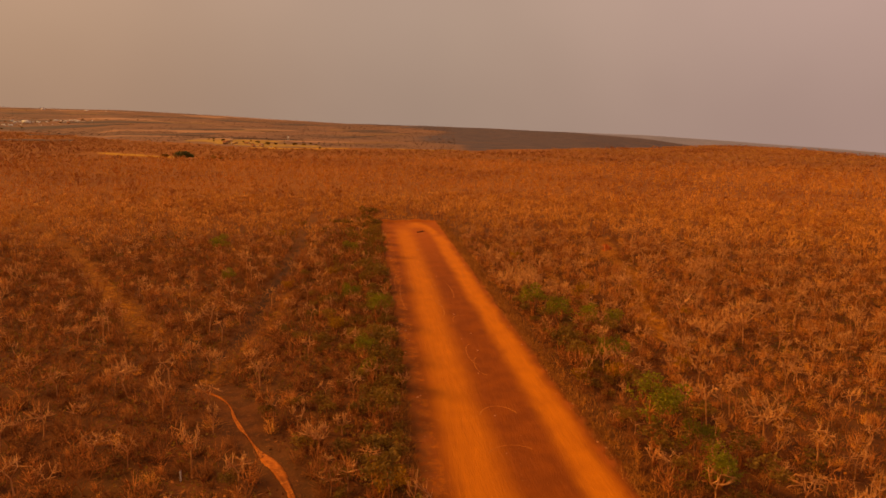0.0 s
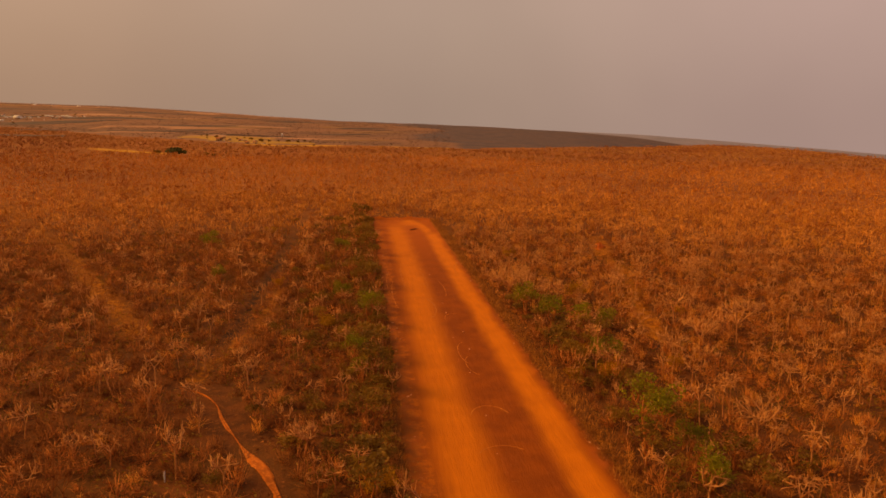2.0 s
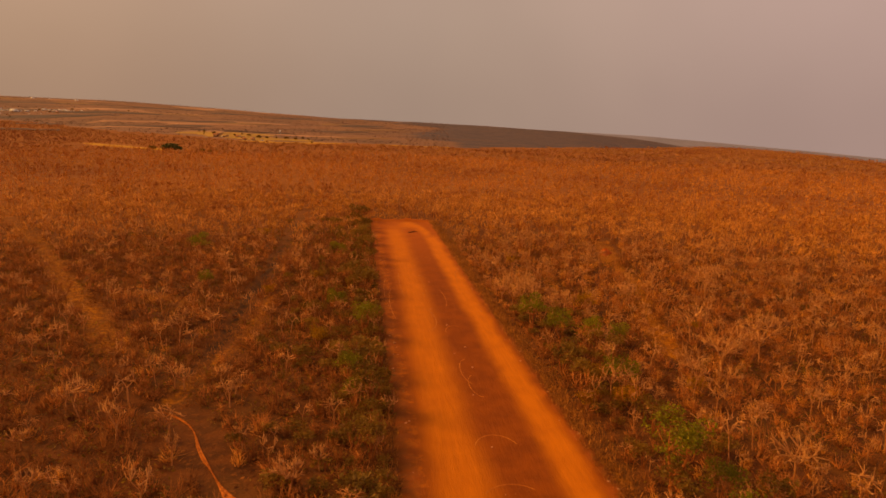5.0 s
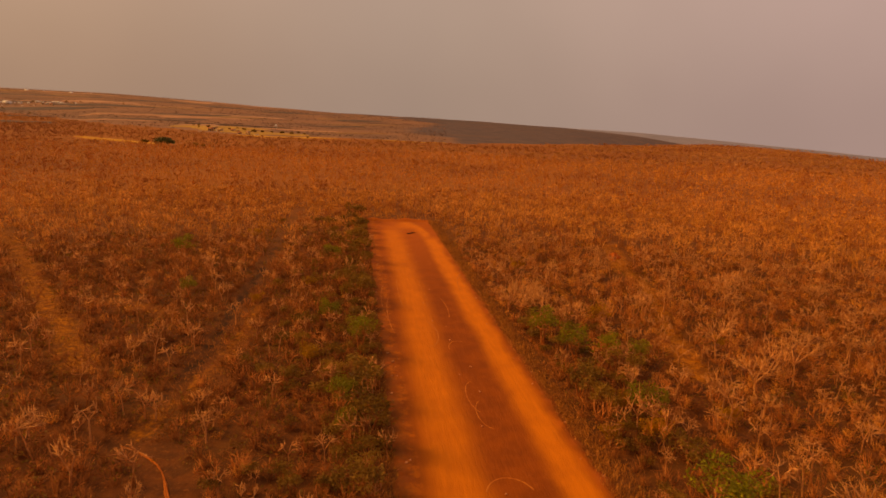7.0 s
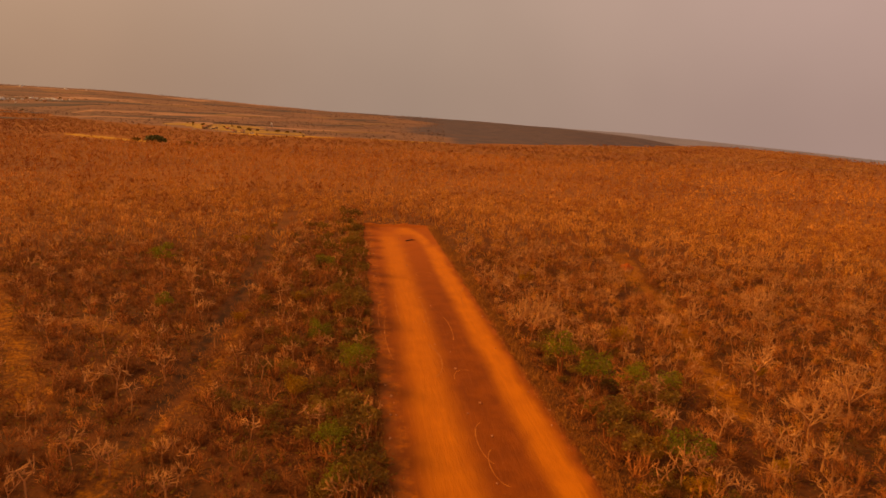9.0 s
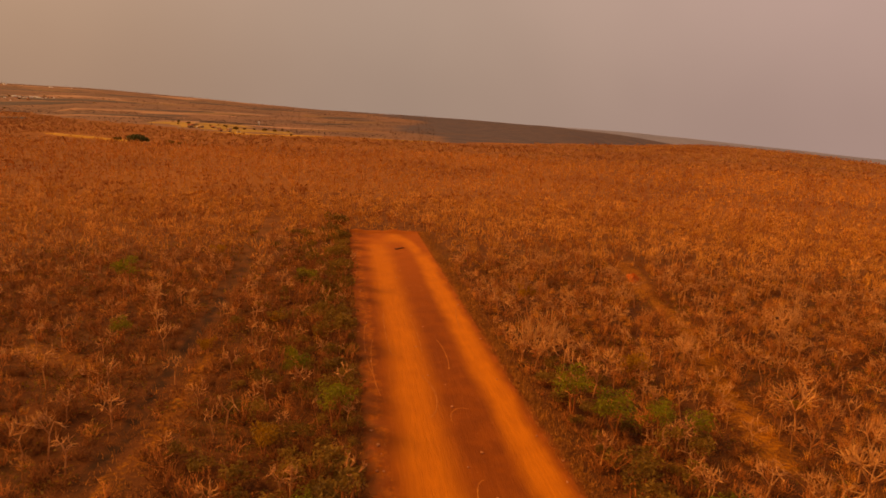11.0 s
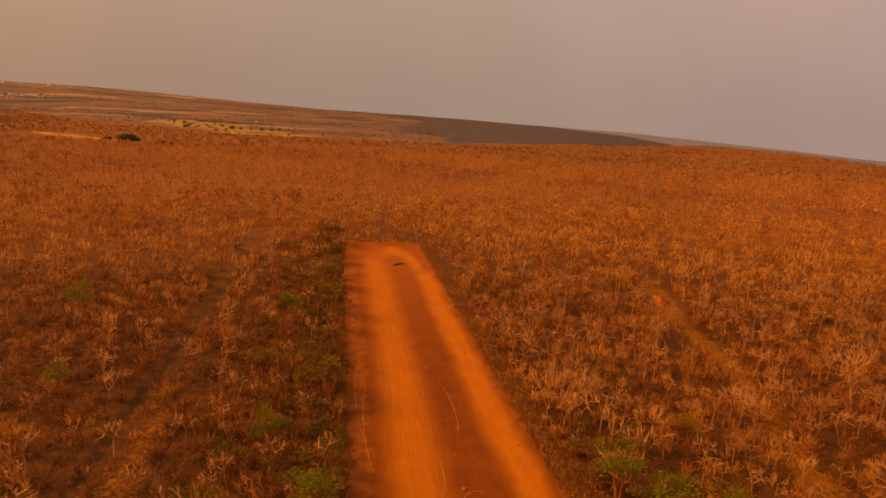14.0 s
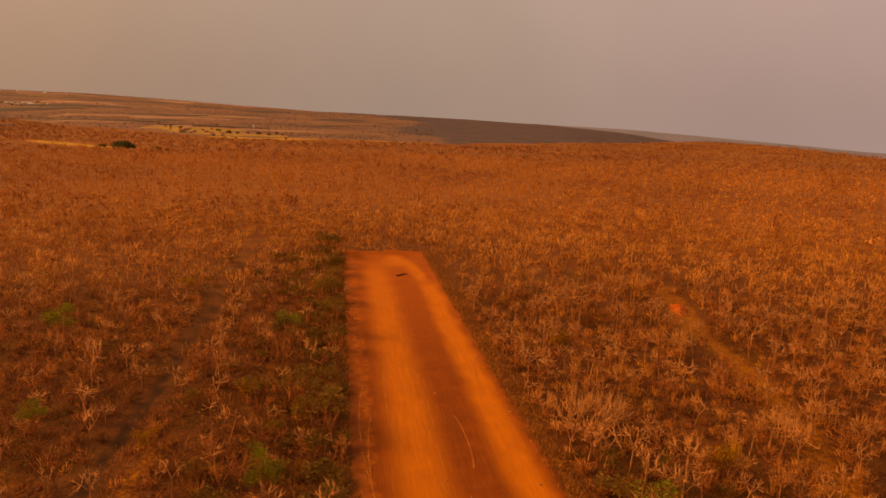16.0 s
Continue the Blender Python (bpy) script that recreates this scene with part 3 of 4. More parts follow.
def leaves(centres, radius, count, size, flat=0.7):
    """Folded leaf blades scattered through clumps round the given centres."""
    C = np.asarray(centres, float)
    pick = rng.integers(0, len(C), count)
    d = rng.normal(0, 1, (count, 3))
    d /= np.linalg.norm(d, axis=1)[:, None]
    rad = radius * rng.uniform(0.3, 1.0, count) ** 0.6
    pos = C[pick] + d * rad[:, None] * np.array((1, 1, flat))
    u = rng.normal(0, 1, (count, 3))
    u[:, 2] *= 0.5
    u /= np.linalg.norm(u, axis=1)[:, None]
    w = np.cross(u, rng.normal(0, 1, (count, 3)))
    w /= np.linalg.norm(w, axis=1)[:, None]
    nrm = np.cross(u, w)
    s = size * rng.uniform(0.6, 1.4, count)[:, None]
    V = np.stack([pos - u * s, pos + w * s * 0.5 + nrm * s * 0.2, pos + u * s, pos - w * s * 0.5 + nrm * s * 0.2], 1).reshape(-1, 3)
    i = np.arange(count) * 4
    return V, np.concatenate([np.stack([i, i + 1, i + 2], 1), np.stack([i, i + 2, i + 3], 1)])


def joined(*pieces):
    V, T, n = [], [], 0
    for v, t in pieces:
        V.append(v)
        T.append(t + n)
        n += len(v)
    return np.concatenate(V), np.concatenate(T)


def scatter(name, label, category, material, templates, x, y, size, kind="stuff", sink=0.05):
    """One mesh of many plants, each a turned and sized copy of one of the templates, standing on the ground."""
    which = rng.integers(0, len(templates), len(x))
    z, turn = height(x, y) - sink, rng.uniform(0, 2 * np.pi, len(x))
    V, T, n = [], [], 0
    for k, (tv, tt) in enumerate(templates):
        i = np.nonzero(which == k)[0]
        if not len(i):
            continue
        c, s, g = np.cos(turn[i])[:, None], np.sin(turn[i])[:, None], size[i][:, None]
        squat = (g * rng.uniform(0.8, 1.25, (len(i), 1)))
        px = (tv[None, :, 0] * c - tv[None, :, 1] * s) * g + x[i][:, None]
        py = (tv[None, :, 0] * s + tv[None, :, 1] * c) * g + y[i][:, None]
        pz = tv[None, :, 2] * squat + z[i][:, None]
        V.append(np.stack([px, py, pz], -1).reshape(-1, 3))
        T.append((tt[None] + (n + np.arange(len(i)) * len(tv))[:, None, None]).reshape(-1, 3))
        n += len(i) * len(tv)
    return tagged(new(name, mesh_of(name, np.concatenate(V), np.concatenate(T), (material,))), label, category, kind=kind)


def patchiness(x, y, scale, seed):
    """A smooth field between 0 and 1 that thins and thickens the scrub."""
    s = 2 * np.pi / scale
    v = np.sin(x * s + seed) * np.cos(y * s * 0.83 + 2 * seed) + np.sin((x + y) * s * 0.57 + 3 * seed) + 0.7 * np.sin(x * s * 1.9 - y * s * 1.6 + seed)
    return np.clip(0.5 + v / 4.2, 0, 1)


def clear(x, y, margin=0.3):
    """Whether a plant may stand here: off the road and the trails."""
    ok = ~((x > ROAD_X[0] - 0.15 - margin) & (x < ROAD_X[1] + 1.0 + margin) & (y < ROAD_END + 1.2 + margin))
    for cx, cy, rx, ry, turn in FIELDS:
        c, t = math.cos(radians(turn)), math.sin(radians(turn))
        u, v = (x - cx) * c + (y - cy + 8) * t, -(x - cx) * t + (y - cy + 8) * c
        ok &= (u / rx) ** 2 + (v / (ry + 12)) ** 2 > 1
    for c, half in TRAILS:
        near = np.nonzero((x > c[:, 0].min() - 3) & (x < c[:, 0].max() + 3) & (y > c[:, 1].min() - 3) & (y < c[:, 1].max() + 3) & ok)[0]
        if len(near):
            d = np.hypot(x[near][:, None] - c[None, ::2, 0], y[near][:, None] - c[None, ::2, 1]).min(1)
            ok[near[d < half + margin]] = False
    return ok


def field_points(step, r0, r1, a0=-46, a1=60, jitter=0.5, behind=False):
    """Jittered places in a ring sector that opens from behind the path's start."""
    ox, oy = 3.0, 5.0
    g = np.arange(-r1, r1, step)
    X, Y = np.meshgrid(g, g)
    X, Y = X.ravel() + rng.uniform(-jitter, jitter, X.size) * step, Y.ravel() + rng.uniform(-jitter, jitter, Y.size) * step
    r, a = np.hypot(X, Y), np.degrees(np.arctan2(X, Y))
    soft = r + np.clip((r - 40) / 40, 0, 1) * np.clip(rng.normal(0, 0.075, len(r)), -0.16, 0.16) * r
    keep = (soft >= r0) & (soft < r1) & (((a > a0) & (a < a1)) != behind)
    x, y = X[keep] + ox, Y[keep] + oy
    ok = clear(x, y)
    return x[ok], y[ok]


# templates
PALE_TREES = [vase(rng.uniform(3.0, 3.8), rng.uniform(2.1, 3.0), int(rng.integers(3, 5)), 5, 0.062, 0.033, rng.uniform(0.36, 0.5)) for _ in range(8)]
STOUT_TREES = [vase(rng.uniform(2.0, 2.8), rng.uniform(1.4, 2.2), int(rng.integers(2, 4)), 5, 0.055, 0.031, rng.uniform(0.32, 0.48)) for _ in range(8)]
BROWN_TREES = [vase(rng.uniform(2.1, 3.0), rng.uniform(1.6, 2.5), int(rng.integers(3, 5)), 4, 0.045, 0.026, rng.uniform(0.2, 0.36)) for _ in range(8)]
SHRUBS = [thorn(rng.uniform(0.75, 1.35), rng.uniform(1.3, 2.2), 23, 0.023) for _ in range(8)]
MID_TREES = [joined(*(tube(b) for b in vase(rng.uniform(2.1, 3.2), rng.uniform(1.8, 2.6), 3, 3, 0.06, 0.046, 0.32, 1))) for _ in range(8)]


def tuft(tall, wide, count, size):
    """A bush seen from far off: a stem and a rounded head of upright sprays."""
    v, t = leaves([(0, 0, tall * 0.62)], 1.0, count, size)
    v = v.reshape(-1, 4, 3)
    mid = v.mean(1, keepdims=True)
    put = (mid - (0, 0, tall * 0.62)) * (wide * 0.5, wide * 0.5, tall * 0.38) + (0, 0, tall * 0.58)
    v = ((v - mid) * (0.75, 0.75, 1.5) + put).reshape(-1, 3)
    return joined(tube([(np.array((0, 0, -0.2)), np.array((0, 0, tall * 0.5)), 0.09, 0.06)]), (v, t))


FAR_TREES = [tuft(rng.uniform(2.0, 3.0), rng.uniform(1.7, 2.5), 14, 0.23) for _ in range(10)]
FAR_CLUMPS = [tuft(rng.uniform(1.3, 1.9), rng.uniform(2.6, 3.8), 11, 0.38) for _ in range(8)]


def bare_tree(name, label, category, group, branches, bark, twig_bark):
    """A leafless tree: an empty at its foot with its stems and its crown of branches."""
    root = tagged(new(name), label, category, group)
    part("trunk", tube(branches[0], 4), bark, root)
    part("crown", tube(branches[1]), twig_bark, root)
    return root


PALE_THINGS = [bare_tree("bare_tree", "leafless scrub tree with pale upswept branches", "tree", "leafless pale trees in the scrub", b, BARK_PALE, BARK_PALE) for b in PALE_TREES]
BROWN_THINGS = [bare_tree("bare_tree", "leafless scrub tree with reddish brown branches", "tree", "leafless brown trees in the scrub", b, BARK_BROWN, BARK_BROWN) for b in BROWN_TREES]
STOUT_THINGS = [bare_tree("bare_tree", "small stout leafless tree with pale forked branches", "tree", "small pale trees in the scrub", b, BARK_PALE, BARK_PALE) for b in STOUT_TREES]
SHRUB_THINGS = [bare_tree("dry_shrub", "low leafless shrub of dark tangled twigs", "shrub", "dry shrubs in the scrub", b, TWIG_DARK, TWIG_DARK) for b in SHRUBS]


def plant(things, x, y, size):
    """Sets out copies of a few grown plants; the first copy of each is the plant itself."""
    for n, (px, py, s) in enumerate(zip(x, y, size)):
        m = pose(px, py, float(height(px, py)) - 0.03, rng.normal(0, 3), rng.normal(0, 3), rng.uniform(0, 360)) @ Matrix.Diagonal((s, s, s * rng.uniform(0.85, 1.2), 1))
        if n < len(things):
            things[n].matrix_basis = m
        else:
            copy_thing(things[int(rng.integers(0, len(things)))], m)


def as_arrays(grown):
    return [joined(tube(b[0]), tube(b[1])) for b in grown]


def near_first(x, y, count):
    """Splits places into those nearest to the road's middle stretch and the rest."""
    order = np.argsort(np.hypot((x - 8) * 0.9, y - 48))
    return order[:count], order[count:]


def side(x):
    """0 on the scrubby side of the road, 1 on the side with the pale thicket."""
    return np.clip((x - 6) / 10, 0, 1)


# tall pale trees: thick beyond the road's far verge, sparse on the other side
NEAR = 98
x, y = field_points(2.0, 3, NEAR)
keep = rng.uniform(0, 1, len(x)) < 0.56 * side(x) * (0.55 + 0.7 * patchiness(x, y, 31, 1.7)) - 0.3 * ((x > 14) & (x < 20) & (y < 58))
x, y = x[keep], y[keep]
s = rng.uniform(0.6, 1.0, len(x))
a, b = near_first(x, y, 110)
plant(PALE_THINGS, x[a], y[a], s[a])
scatter("pale_scrub_trees", "thicket of pale leafless scrub trees", "trees", BARK_PALE, as_arrays(PALE_TREES), x[b], y[b], s[b])

x, y = field_points(2.1, 3, NEAR + 8)
keep = rng.uniform(0, 1, len(x)) < 0.46 - 0.24 * side(x)
x, y = x[keep], y[keep]
s = rng.uniform(0.6, 1.15, len(x))
a, b = near_first(x, y, 80)
plant(STOUT_THINGS, x[a], y[a], s[a])
scatter("small_pale_trees", "scattered small pale leafless trees", "trees", BARK_PALE, as_arrays(STOUT_TREES), x[b], y[b], s[b])

x, y = field_points(2.0, 3, NEAR)
keep = rng.uniform(0, 1, len(x)) < 0.85 - 0.35 * side(x)
x, y = x[keep], y[keep]
s = rng.uniform(0.55, 1.05, len(x)) * (0.9 + 0.1 * side(x))
a, b = near_first(x, y, 90)
plant(BROWN_THINGS, x[a], y[a], s[a])
for name, label, m, c in (("brown_scrub_trees", "thicket of brown leafless scrub trees", BARK_BROWN, b[(side(x[b]) > 0.5) | (b % 3 == 0)]), ("umber_scrub_trees", "thicket of dark umber leafless scrub trees", BARK_UMBER, b[(side(x[b]) <= 0.5) & (b % 3 > 0)])):
    scatter(name, label, "trees", m, as_arrays(BROWN_TREES), x[c], y[c], s[c])

x, y = field_points(1.12, 3, 96)
keep = rng.uniform(0, 1, len(x)) < 0.88
x, y = x[keep], y[keep]
s = rng.uniform(0.6, 1.2, len(x))
a, b = near_first(x, y, 200)
plant(SHRUB_THINGS, x[a], y[a], s[a])
k = rng.integers(0, 3, len(b)) - (side(x[b]) < 0.5) * rng.integers(0, 3, len(b))
b1, b2, b3 = b[k <= 0], b[k == 1], b[k == 2]
SHRUB_ARRAYS = as_arrays(SHRUBS)
scatter("dry_undergrowth", "low tangled undergrowth of dark dry shrubs", "undergrowth", TWIG_DARK, SHRUB_ARRAYS, x[b1], y[b1], s[b1])
scatter("brown_undergrowth", "low undergrowth of reddish brown dry shrubs", "undergrowth", BARK_BROWN, SHRUB_ARRAYS, x[b2], y[b2], s[b2])
scatter("orange_undergrowth", "low undergrowth of orange dry shrubs", "undergrowth", TWIG_ORANGE, SHRUB_ARRAYS, x[b3], y[b3], s[b3] * 0.8)

# leafy brown brush close to the ground
BRUSH = [leaves(rng.normal(0, 0.46, (7, 3)) * (1, 1, 0.3) + (0, 0, 0.28), 0.42, 34, 0.085) for _ in range(6)]
x, y = field_points(1.3, 3, 102)
keep = rng.uniform(0, 1, len(x)) < 0.42 + 0.6 * patchiness(x, y, 13, 0.3) - 0.25 * side(x)
x, y = x[keep], y[keep]
half = rng.uniform(0, 1, len(x)) < 0.35 + 0.3 * patchiness(x, y, 9, 2.3)
scatter("olive_brush", "knee-high brush with dull olive leaves", "brush", LEAF_OLIVE, BRUSH, x[half], y[half], rng.uniform(0.7, 1.5, half.sum()))
scatter("brown_brush", "knee-high brush with withered brown leaves", "brush", LEAF_BROWN, BRUSH, x[~half], y[~half], rng.uniform(0.7, 1.5, (~half).sum()))

# the scrub farther off
def mixed_scrub(where, templates, x, y, wave, seed, size, brown=0.38, barks=(BARK_TAN, TWIG_ORANGE, BARK_BROWN)):
    """Scrub in three colours that drift into one another."""
    tint = 0.6 * patchiness(x, y, wave, seed) + 0.4 * patchiness(x, y, wave * 0.31, seed + 1) + rng.normal(0, 0.17, len(x))
    for name, m, pick in (("pale_scrub", barks[0], tint > 0.56), ("orange_scrub", barks[1], (tint <= 0.56) & (tint > brown)), ("brown_scrub", barks[2], tint <= brown)):
        scatter(name, f"{where} of {name.split('_')[0]} leafless dry bushes", "scrub", m, templates, x[pick], y[pick], size * rng.uniform(0.6, 1.2, pick.sum()))


x, y = field_points(1.95, NEAR, 150)
mixed_scrub("dense scrub", MID_TREES, x, y, 45, 0.6, 1.0, 0.30)
SPRIGS = [joined(*(tube(b) for b in thorn(rng.uniform(0.8, 1.4), rng.uniform(1.6, 2.6), 8, 0.034))) for _ in range(6)]
x, y = field_points(1.9, 92, 175)
mixed_scrub("low undergrowth", SPRIGS, x, y, 38, 2.9, 1.0, 0.5, (TWIG_ORANGE, BARK_BROWN, TWIG_DARK))
x, y = field_points(2.9, 150, 320)
mixed_scrub("distant scrub", FAR_TREES, x, y, 80, 1.6, 1.05, 0.31)
x, y = field_points(5.0, 320, 930, -42, 56)
keep = np.hypot(x - 3, y - 12) < np.interp(np.degrees(np.arctan2(x - 3, y - 12)), AZ, EDGE) * rng.uniform(0.9, 1.0, len(x))
x, y = x[keep], y[keep]
mixed_scrub("far plain", FAR_CLUMPS, x, y, 170, 2.2, 1.1, 0.33, (FAR_TAN, FAR_RUST, FAR_UMBER))
x, y = field_points(5.0, 3, 60, behind=True)
scatter("scrub_behind", "brown leafless scrub beside the road", "scrub", BARK_BROWN, MID_TREES, x, y, rng.uniform(0.6, 1.1, len(x)))

# low woods and bushes that break up the far slopes
SLOPE_CLUMPS = [tuft(rng.uniform(2.2, 3.8), rng.uniform(4.5, 8.0), 6, 0.62) for _ in range(8)]
n = 11000
az, r = rng.uniform(-34, 8, n), 470 * 6.3 ** rng.uniform(0, 1, n)
x, y = 3 + r * np.sin(np.radians(az)), 12 + r * np.cos(np.radians(az))
tint = 0.5 * patchiness(x, y, 420, 1.1) + 0.5 * patchiness(x, y, 130, 2.1) + rng.normal(0, 0.13, n)
keep = (tint > 0.3) & (r > np.interp(az, AZ, EDGE) * 1.03) & clear(x, y)
x, y, r, tint = x[keep], y[keep], r[keep], tint[keep]
for label, m, pick in (("dull dark bushes over far slopes", WOODLAND, tint > 0.6), ("brown dry bushes over far slopes", SLOPE_BROWN, (tint <= 0.6) & (tint > 0.45)), ("tan dry scrub over far slopes", SLOPE_TAN, tint <= 0.45)):
    scatter("slope_bushes", label, "scrub", m, SLOPE_CLUMPS, x[pick], y[pick], rng.uniform(0.45, 1.0, pick.sum()) * (0.4 + r[pick] / 2600))


# ---- leafy trees and bushes ----
def leafy(name, label, category, group, tall, wide, leaf, bark, count, size, clumps=9):
    """A small tree or bush in leaf: forked trunk, limbs, and an uneven crown of leaf clumps with gaps."""
    root = tagged(new(name), label, category, group)
    trunk, limbs, tips = [], [], []
    stems = int(rng.integers(2, 4))
    for k in range(stems):
        a = 2 * math.pi * (k + rng.uniform(-0.25, 0.25)) / stems
        q = np.array((math.cos(a) * wide * 0.16, math.sin(a) * wide * 0.16, tall * rng.uniform(0.35, 0.5)))
        m = q * 0.5 + rng.normal(0, 0.06, 3)
        trunk += [(np.array((0.05 * math.cos(a), 0.05 * math.sin(a), -0.12)), m, 0.028 * tall, 0.022 * tall), (m, q, 0.022 * tall, 0.016 * tall)]
        for _ in range(max(2, clumps // stems)):
            e = np.array((rng.normal(0, 1), rng.normal(0, 1), 0))
            e = e / np.linalg.norm(e) * wide * 0.5 * rng.uniform(0.25, 0.8)
            t = np.array((e[0], e[1], tall * rng.uniform(0.55, 0.9) - 0.25 * np.hypot(e[0], e[1])))
            limbs.append((q, t, 0.011 * tall, 0))
            tips.append(t)
    part("trunk", joined(tube(trunk, 5), tube(limbs, 3)), bark, root)
    part("crown", leaves(tips, wide * 0.21, count, size), leaf, root)
    return root


def setting(things, places):
    for n, (px, py, s) in enumerate(places):
        m = pose(px, py, float(height(px, py)) - 0.03, 0, 0, rng.uniform(0, 360)) @ Matrix.Diagonal((s, s, s * rng.uniform(0.9, 1.1), 1))
        if n < len(things):
            things[n].matrix_basis = m
        else:
            copy_thing(things[n % len(things)], m)


GREEN_TREES = [leafy("green_tree", "small leafy bright green tree among dry scrub", "tree", "green trees beside the road", t, w, LEAF_GREEN, BARK_BROWN, 1050, 0.085, 12) for t, w in ((4.2, 3.2), (3.6, 3.0), (3.2, 3.4))]
setting(GREEN_TREES, [(16.7, 32.0, 1.1), (17.6, 27.0, 0.85), (18.0, 54.5, 1.0), (16.1, 56.8, 0.8), (20.6, 54.2, 0.85), (18.6, 30.9, 0.7), (1.1, 55.8, 0.7), (-1.4, 63.2, 0.8), (-2.2, 86.0, 0.8), (-18.8, 84.6, 0.8),
                      (0.3, 43.2, 0.7), (19.0, 44.0, 0.85), (-15.0, 70.8, 0.5), (-2.0, 65.4, 0.6), (22.6, 53.6, 0.7), (-0.2, 46.0, 0.6)])
YELLOW_BUSHES = [leafy("yellow_bush", "rounded bush with yellowing leaves in dry scrub", "bush", "yellowing bushes in the scrub", t, w, LEAF_YELLOW, BARK_PALE, 900, 0.09, 10) for t, w in ((2.2, 2.4), (2.5, 3.0))]
setting(YELLOW_BUSHES, [(1.2, 28.4, 0.85), (23.1, 62.2, 0.85), (20.4, 82.0, 1.0), (18.1, 41.6, 0.9), (15.6, 41.6, 0.75), (17.4, 45.2, 0.9), (-3.8, 75.2, 0.7), (0.3, 71.8, 0.75), (-8.4, 68.6, 0.7), (24.2, 43.6, 0.6), (-13.3, 100.3, 0.9), (-2.6, 53.8, 0.8), (31.6, 56.5, 0.55)])
OLIVE = [leafy("olive_bush", "thick bush with dull olive-brown leaves", "bush", "olive bushes lining the road", t, w, LEAF_OLIVE, BARK_BROWN, 320, 0.10, 9) for t, w in ((1.9, 2.2), (1.6, 2.3), (2.3, 2.2), (1.3, 1.8))]
spots = []
for _ in range(4000):
    px, py = 2.5 - abs(rng.normal(0, 3.8)), rng.uniform(24, 118)
    if rng.uniform() < 0.42:
        px, py = 15.6 + abs(rng.normal(0, 2.4)), rng.uniform(24, 64)
    if len(spots) < 215 and all((px - u) ** 2 + (py - v) ** 2 > 1.9 for u, v, _ in spots) and clear(np.array([px]), np.array([py]))[0]:
        spots.append((px, py, rng.uniform(0.6, 1.1)))
for _ in range(900):
    px, py = 1.9 - abs(rng.normal(0, 0.8)), rng.uniform(24, 120)
    if len(spots) < 295 and all((px - u) ** 2 + (py - v) ** 2 > 1.2 for u, v, _ in spots):
        spots.append((px, py, rng.uniform(0.9, 1.4)))
setting(OLIVE, spots)

# large pale trees that stand out near the road
plant([bare_tree("bare_tree", "wide many-stemmed leafless tree with thick pale branches", "tree", "", vase(3.6, 4.9, 8, 7, 0.09, 0.046, 0.15), BARK_PALE, BARK_PALE)], [17.3], [67.3], [1.05])
SPREADING = [bare_tree("bare_tree", "tall leafless tree with a spreading pale crown", "tree", "tall spreading trees beyond the verge", vase(t, w, n, 6, 0.08, 0.034, f), BARK_PALE, BARK_PALE) for t, w, n, f in ((4.3, 4.2, 5, 0.34), (3.9, 3.5, 4, 0.42), (3.6, 3.1, 4, 0.4))]
plant(SPREADING, *np.array([(28.0, 46.4, 0.95), (29.5, 53.7, 1.05), (37.5, 66.1, 0.9), (27.7, 65.3, 0.7), (32.6, 48.6, 1.0), (24.8, 45.1, 0.85), (23.2, 31.7, 0.9), (38.9, 67.7, 1.0), (27.5, 64.1, 0.75), (-12.9, 46.5, 0.7)]).T)
STATELY = [bare_tree("bare_tree", "broad leafless tree with thick pale forking branches", "tree", "large pale trees near the road", vase(t, w, n, 7, 0.09, 0.044, f), BARK_PALE, BARK_PALE) for t, w, n, f in ((3.2, 2.6, 4, 0.33), (2.8, 2.1, 3, 0.38), (2.4, 2.0, 3, 0.3))]
plant(STATELY, *np.array([(21.1, 63.2, 0.9), (16.2, 65.2, 0.7), (18.2, 69.5, 0.9), (-11.7, 72.0, 0.8), (-12.3, 82.4, 0.7), (15.4, 70.8, 0.8), (31.5, 66.5, 1.1), (29.6, 48.8, 1.1), (33.5, 50.5, 1.0), (27.0, 44.0, 0.9),
                      (-2.8, 33.0, 0.9), (-1.4, 35.2, 0.8), (-10.9, 45.8, 0.8), (-7.4, 44.4, 0.8), (-8.8, 47.0, 0.7), (-14.8, 33.6, 0.8), (-7.0, 30.6, 0.5), (-17.5, 38.5, 0.8), (17.6, 76.6, 0.8)]).T)

# ---- verge of the road ----
def grass(x, y, tall):
    """Tufts of dry blades."""
    n = len(x)
    a, lean = rng.uniform(0, 2 * np.pi, n), rng.uniform(0.2, 0.9, n)
    z = height(x, y)
    w = 0.02 + 0.02 * rng.uniform(0, 1, n)
    c, s = np.cos(a), np.sin(a)
    base = np.stack([x, y, z - 0.03], 1)
    side_ = np.stack([-s * w, c * w, 0 * w], 1)
    tip = base + np.stack([c * lean * tall, s * lean * tall, tall], 1)
    back = base + np.stack([c * w, s * w, 0 * w], 1)
    V = np.stack([base + side_, base - side_, back, tip], 1).reshape(-1, 3)
    i = np.arange(n) * 4
    return V, np.concatenate([np.stack([i, i + 1, i + 3], 1), np.stack([i + 1, i + 2, i + 3], 1), np.stack([i + 2, i, i + 3], 1)])


